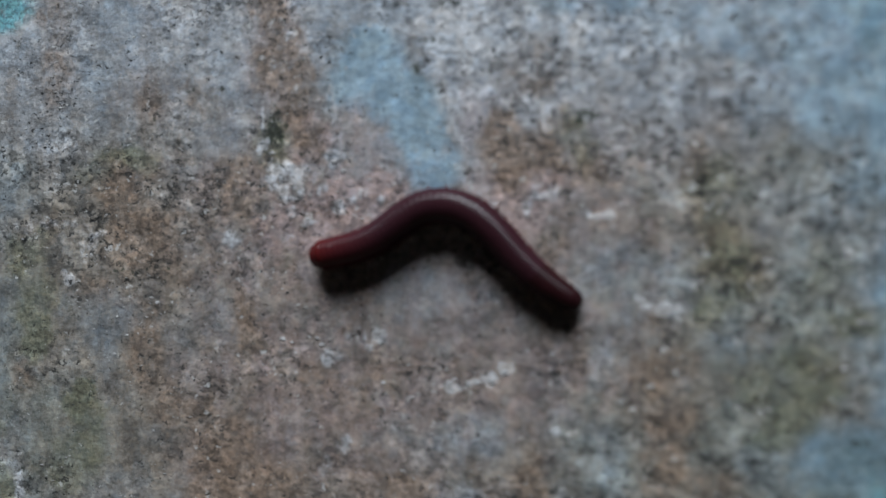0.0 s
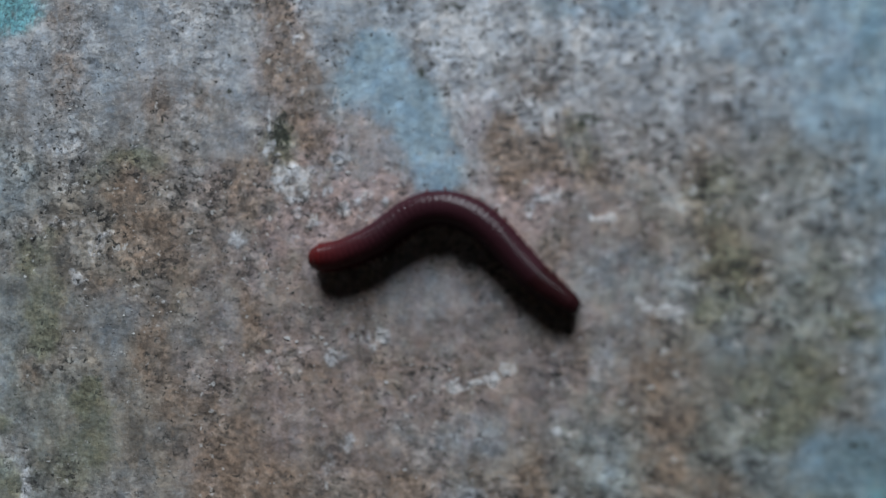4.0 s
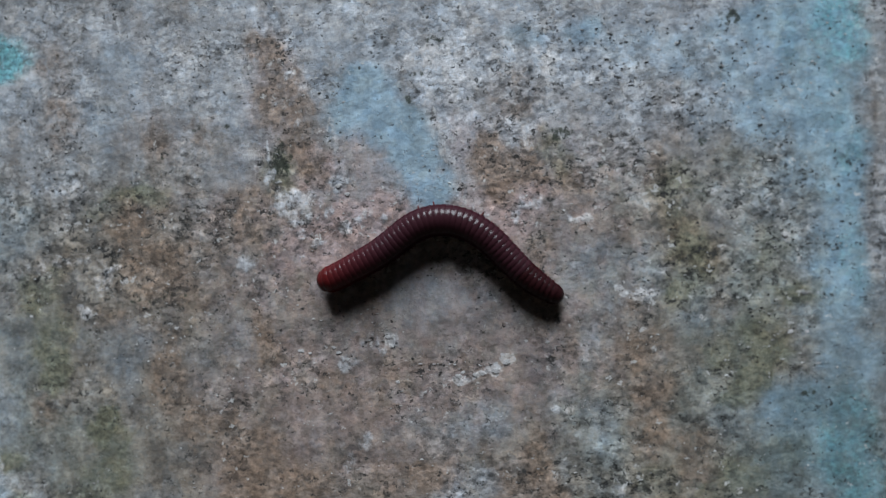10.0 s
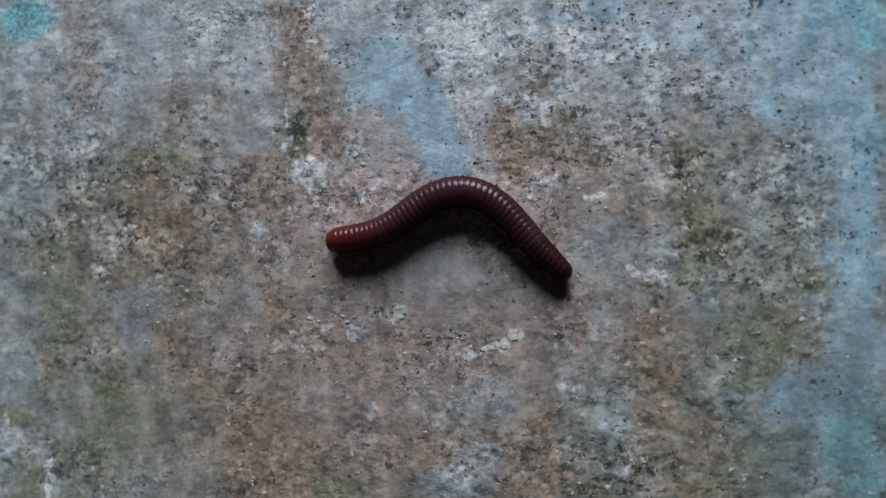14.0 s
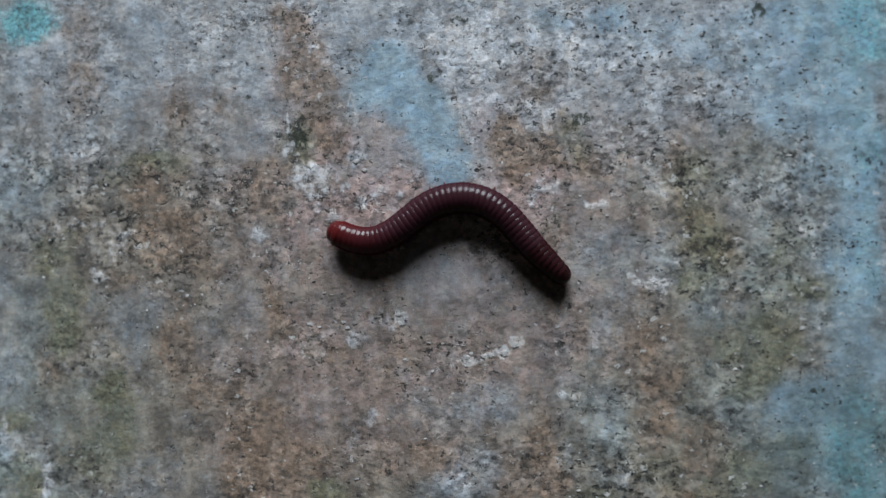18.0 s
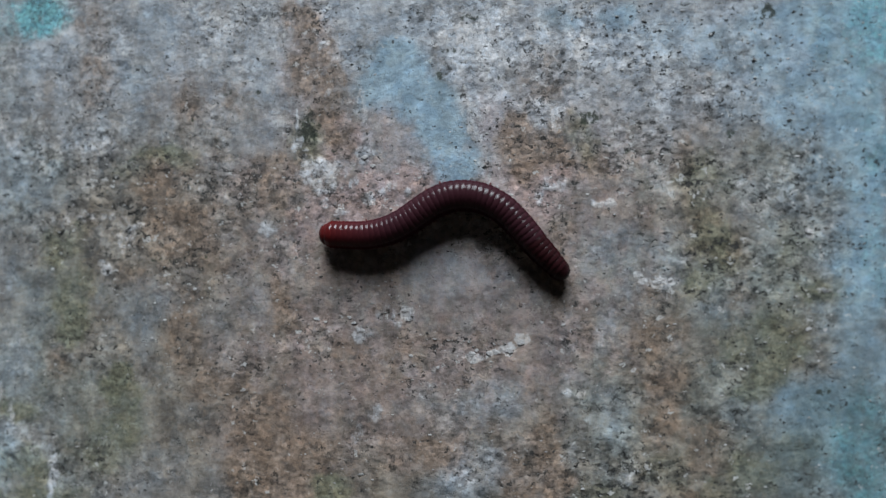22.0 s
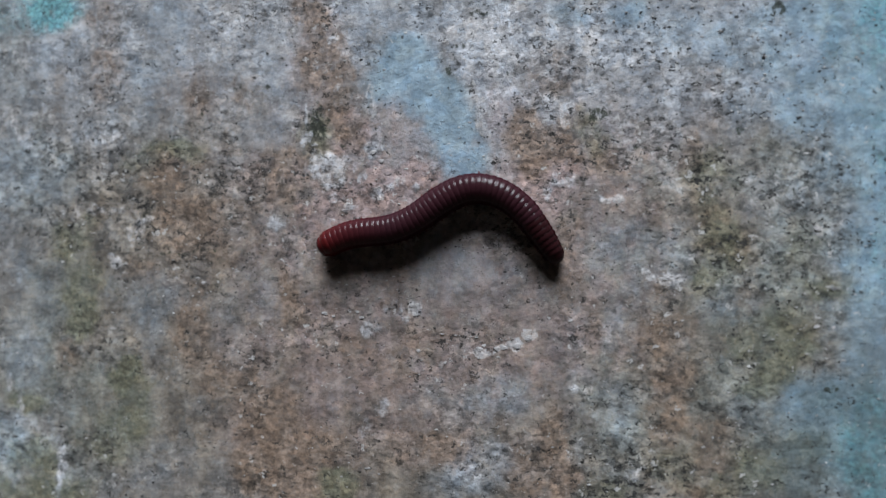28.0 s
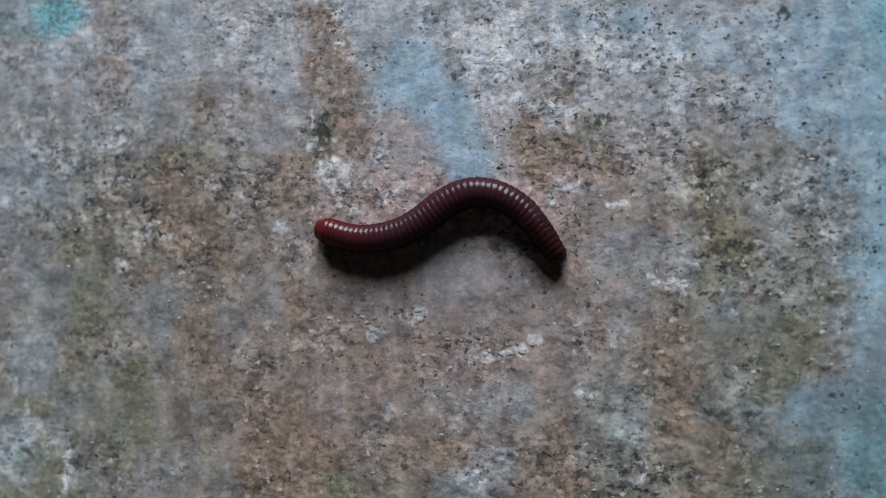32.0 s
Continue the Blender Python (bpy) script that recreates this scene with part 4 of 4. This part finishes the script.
def build_crumbs():
    rng = random.Random(8)
    shapes = []
    for _ in range(5):
        bm = bmesh.new()
        bmesh.ops.create_icosphere(bm, subdivisions=2, radius=MM)
        shift = Vector((rng.uniform(0, 50),) * 3)
        for v in bm.verts:
            v.co *= 1 + 0.9 * noise.noise(v.co * 1900 + shift)
            v.co.y *= 0.16
        mesh = bpy.data.meshes.new("plaster_crumb")
        bm.to_mesh(mesh)
        bm.free()
        mesh.materials.append(LIME_WHITE)
        shapes.append(mesh)
    for x, z, r in CRUMBS:
        ob = new("plaster_crumb", rng.choice(shapes))
        ob.parent = wall
        a = rng.uniform(0.7, 1.1)
        ob.matrix_basis = pose(x * MM, -0.12 * MM, z * MM, 0, rng.uniform(-25, 25), 0) @ Matrix.Diagonal((r * 0.75, r * 0.6, r * 0.5 * a, 1))


build_crumbs()


def build_grit():
    """Loose sand grains, dark and pale, sitting in the plaster in drifts: too many to count."""
    rng = np.random.RandomState(5)
    n = 12000
    x, z = rng.uniform(-92, 88, n), rng.uniform(-55, 59, n)
    thick = value_noise(x, z, 9.0, 11) + 0.7 * value_noise(x, z, 3.2, 12) + 0.5 * rng.uniform(-1, 1, n)
    keep = thick > 0.30
    x, z = x[keep], z[keep]
    bm = bmesh.new()
    bmesh.ops.create_icosphere(bm, subdivisions=1, radius=1.0)
    ball = np.array([v.co[:] for v in bm.verts])
    tris = np.array([[v.index for v in f.verts] for f in bm.faces])
    bm.free()
    verts, faces = [], []
    for k, (gx, gz) in enumerate(zip(x, z)):
        r = 0.07 + 0.13 * rng.rand() ** 2.0
        lump = ball * (1 + 0.5 * rng.uniform(-1, 1, (len(ball), 1)))
        verts.append(lump * (r * rng.uniform(1.0, 2.2), r * 0.40, r * rng.uniform(0.6, 1.0)) + (gx, -0.10, gz))
        faces.append(tris + k * len(ball))
    mesh = bpy.data.meshes.new("sand_grains")
    mesh.from_pydata((np.concatenate(verts) * MM).tolist(), [], np.concatenate(faces).tolist())
    m, nt, bsdf = material("sand", 0.85)
    island = nt.nodes.new("ShaderNodeNewGeometry").outputs["Random Per Island"]
    tone = blend(nt, fit_range(nt, island, 0.38, 0.55), (0.030, 0.028, 0.027), (0.30, 0.285, 0.28))
    tone = blend(nt, fit_range(nt, island, 0.80, 1.0, 0.0, 1.0), tone, (0.50, 0.48, 0.47))
    nt.links.new(tone, bsdf.inputs["Base Color"])
    mesh.materials.append(m)
    ob = new("sand_grains", mesh)
    ob.parent = wall
    return tagged(ob, "scattered dark and pale sand grains in the plaster", kind="stuff")


build_grit()


# ---- what moves ----
def motions():
    """The millipede bends: at each moment the start of its axis, and the bearing of the axis at stations from head to tail, closer at the head."""
    moments = []

    def bend(t, x, z, length, *bearings):
        moments.append((t, x, z, length, bearings))

    bend(0.0, -13.6, 1.9, 49.3, 8, 12, 12, 16, 26, 36, 32, 6, -21, -43, -51, -43, -31, -28)
    bend(1.0, -13.8, 2.6, 49.4, 2, 5, 8, 16, 29, 37, 29, 5, -21, -42, -50, -42, -32, -33)
    bend(2.0, -14.3, 3.5, 49.7, -14, -4, 5, 15, 26, 35, 31, 6, -21, -42, -51, -43, -33, -34)
    bend(3.0, -14.9, 2.6, 50.1, -4, 1, 6, 15, 27, 36, 32, 7, -19, -40, -51, -45, -36, -35)
    bend(6.0, -13.7, 1.2, 49.6, 0, 12, 20, 25, 31, 39, 29, 5, -20, -42, -51, -44, -34, -33)
    bend(7.0, -13.6, 1.2, 49.1, 17, 16, 14, 18, 29, 38, 31, 6, -22, -45, -52, -43, -30, -31)
    bend(8.0, -14.1, 1.9, 49.5, 5, 8, 11, 16, 26, 38, 34, 7, -21, -43, -53, -45, -31, -31)
    bend(9.0, -14.5, 1.5, 49.9, 6, 14, 20, 22, 28, 36, 31, 7, -16, -42, -54, -46, -31, -30)
    bend(10.0, -14.8, 0.5, 49.8, 5, 17, 24, 24, 25, 33, 34, 11, -14, -37, -52, -49, -36, -33)
    bend(11.0, -13.8, -0.5, 49.7, 28, 32, 34, 27, 24, 32, 31, 8, -15, -42, -53, -51, -36, -27)
    bend(12.0, -13.9, -0.5, 49.3, 19, 31, 33, 26, 25, 33, 32, 12, -12, -40, -53, -50, -37, -29)
    bend(13.0, -14.8, -0.1, 50.0, 9, 16, 22, 25, 27, 34, 35, 17, -9, -36, -51, -52, -44, -33)
    bend(14.0, -15.4, 1.8, 49.9, 8, 7, 6, 12, 24, 34, 33, 17, -7, -35, -52, -51, -43, -41)
    bend(16.5, -16.1, 3.3, 49.6, -14, -8, -3, 9, 23, 33, 34, 19, -3, -31, -52, -51, -43, -37)
    bend(17.0, -15.4, 3.9, 49.2, -25, -12, -2, 10, 21, 30, 35, 19, -6, -29, -52, -52, -44, -36)
    bend(18.0, -15.1, 5.3, 49.4, -28, -25, -18, 1, 22, 35, 37, 18, -4, -30, -52, -51, -44, -38)
    bend(19.0, -15.6, 5.3, 49.2, -9, -23, -23, -4, 16, 34, 39, 21, -6, -28, -51, -51, -42, -35)
    bend(20.0, -16.7, 5.2, 49.6, -12, -17, -18, -7, 10, 30, 39, 23, -1, -22, -46, -52, -46, -44)
    bend(21.0, -17.0, 4.0, 49.9, -17, -9, -5, 1, 12, 27, 37, 25, -1, -24, -48, -53, -46, -44)
    bend(22.0, -18.1, 3.5, 50.2, -1, -2, -4, 1, 12, 25, 36, 26, 0, -24, -48, -52, -46, -46)
    bend(23.0, -18.7, 2.4, 50.4, 13, 5, -1, 1, 10, 23, 37, 30, 3, -22, -46, -50, -47, -59)
    bend(24.0, -19.5, 0.7, 50.5, 30, 20, 9, 3, 7, 19, 33, 34, 13, -15, -42, -53, -50, -51)
    bend(25.0, -19.1, 0.5, 49.6, 30, 26, 14, 4, 8, 21, 33, 32, 12, -11, -38, -54, -52, -52)
    bend(27.5, -19.3, -0.1, 49.8, 27, 30, 22, 8, 4, 15, 30, 36, 22, -7, -39, -55, -54, -56)
    bend(28.0, -19.9, 0.0, 50.1, 25, 26, 20, 8, 3, 14, 30, 36, 24, -6, -35, -54, -56, -60)
    bend(29.0, -20.4, 1.1, 50.0, 14, 18, 12, 4, 4, 14, 29, 38, 24, -6, -37, -54, -54, -56)
    bend(30.0, -20.6, 2.1, 50.2, 1, 8, 6, 1, 3, 15, 30, 38, 23, -6, -37, -55, -54, -53)
    bend(31.0, -21.4, 3.2, 50.6, -5, -6, -5, 0, 5, 16, 30, 38, 24, -6, -35, -54, -54, -55)
    bend(32.0, -21.6, 4.4, 50.8, -5, -17, -18, -6, 5, 14, 30, 38, 27, -3, -30, -52, -54, -55)
    tracks = {ob: [] for ob, _ in body_rings}
    head_rows, tail_rows = [], []
    if moments[-1][0] < 32.0:
        moments.append((32.0, *moments[-1][1:]))
    for t, x, z, length, bearings in moments:
        at = (0, 0.05, 0.1, 0.15, 0.21, 0.28, 0.36, 0.44, 0.53, 0.62, 0.72, 0.82, 0.91, 1.0)
        fine = np.linspace(0, 1, 401)
        turn = np.radians(np.interp(fine, at, bearings))
        px = x + np.concatenate([[0], np.cumsum(np.cos((turn[1:] + turn[:-1]) / 2))]) * length / 400
        pz = z + np.concatenate([[0], np.cumsum(np.sin((turn[1:] + turn[:-1]) / 2))]) * length / 400

        def at_station(s):
            a = float(np.interp(s, fine, turn))
            across, out = Vector((-math.sin(a), 0, math.cos(a))), Vector((0, -1, 0))
            along = Vector((math.cos(a), 0, math.sin(a)))
            m = Matrix((along, across, out)).transposed().to_4x4()
            aside = float(np.interp(s, [0.25, 0.5, 0.65, 0.8, 0.9, 0.96, 1], [0.0, 0.08, 0.17, 0.32, 0.30, 0.25, 0.15]))
            middle = Vector((float(np.interp(s, fine, px)), -(girth(s) * STANCE + 0.10), float(np.interp(s, fine, pz)))) + across * aside
            m.translation = middle * MM
            return m

        for ob, s in body_rings:
            tracks[ob].append((t, at_station(s)))
        head_rows.append((t, at_station(1.35 / BODY_MM)))
        tail_rows.append((t, at_station(1 - 1.0 / BODY_MM)))
    for ob, rows in tracks.items():
        walk(ob, rows)
    walk(millipede_head, head_rows)
    walk(millipede_tail, tail_rows)


motions()
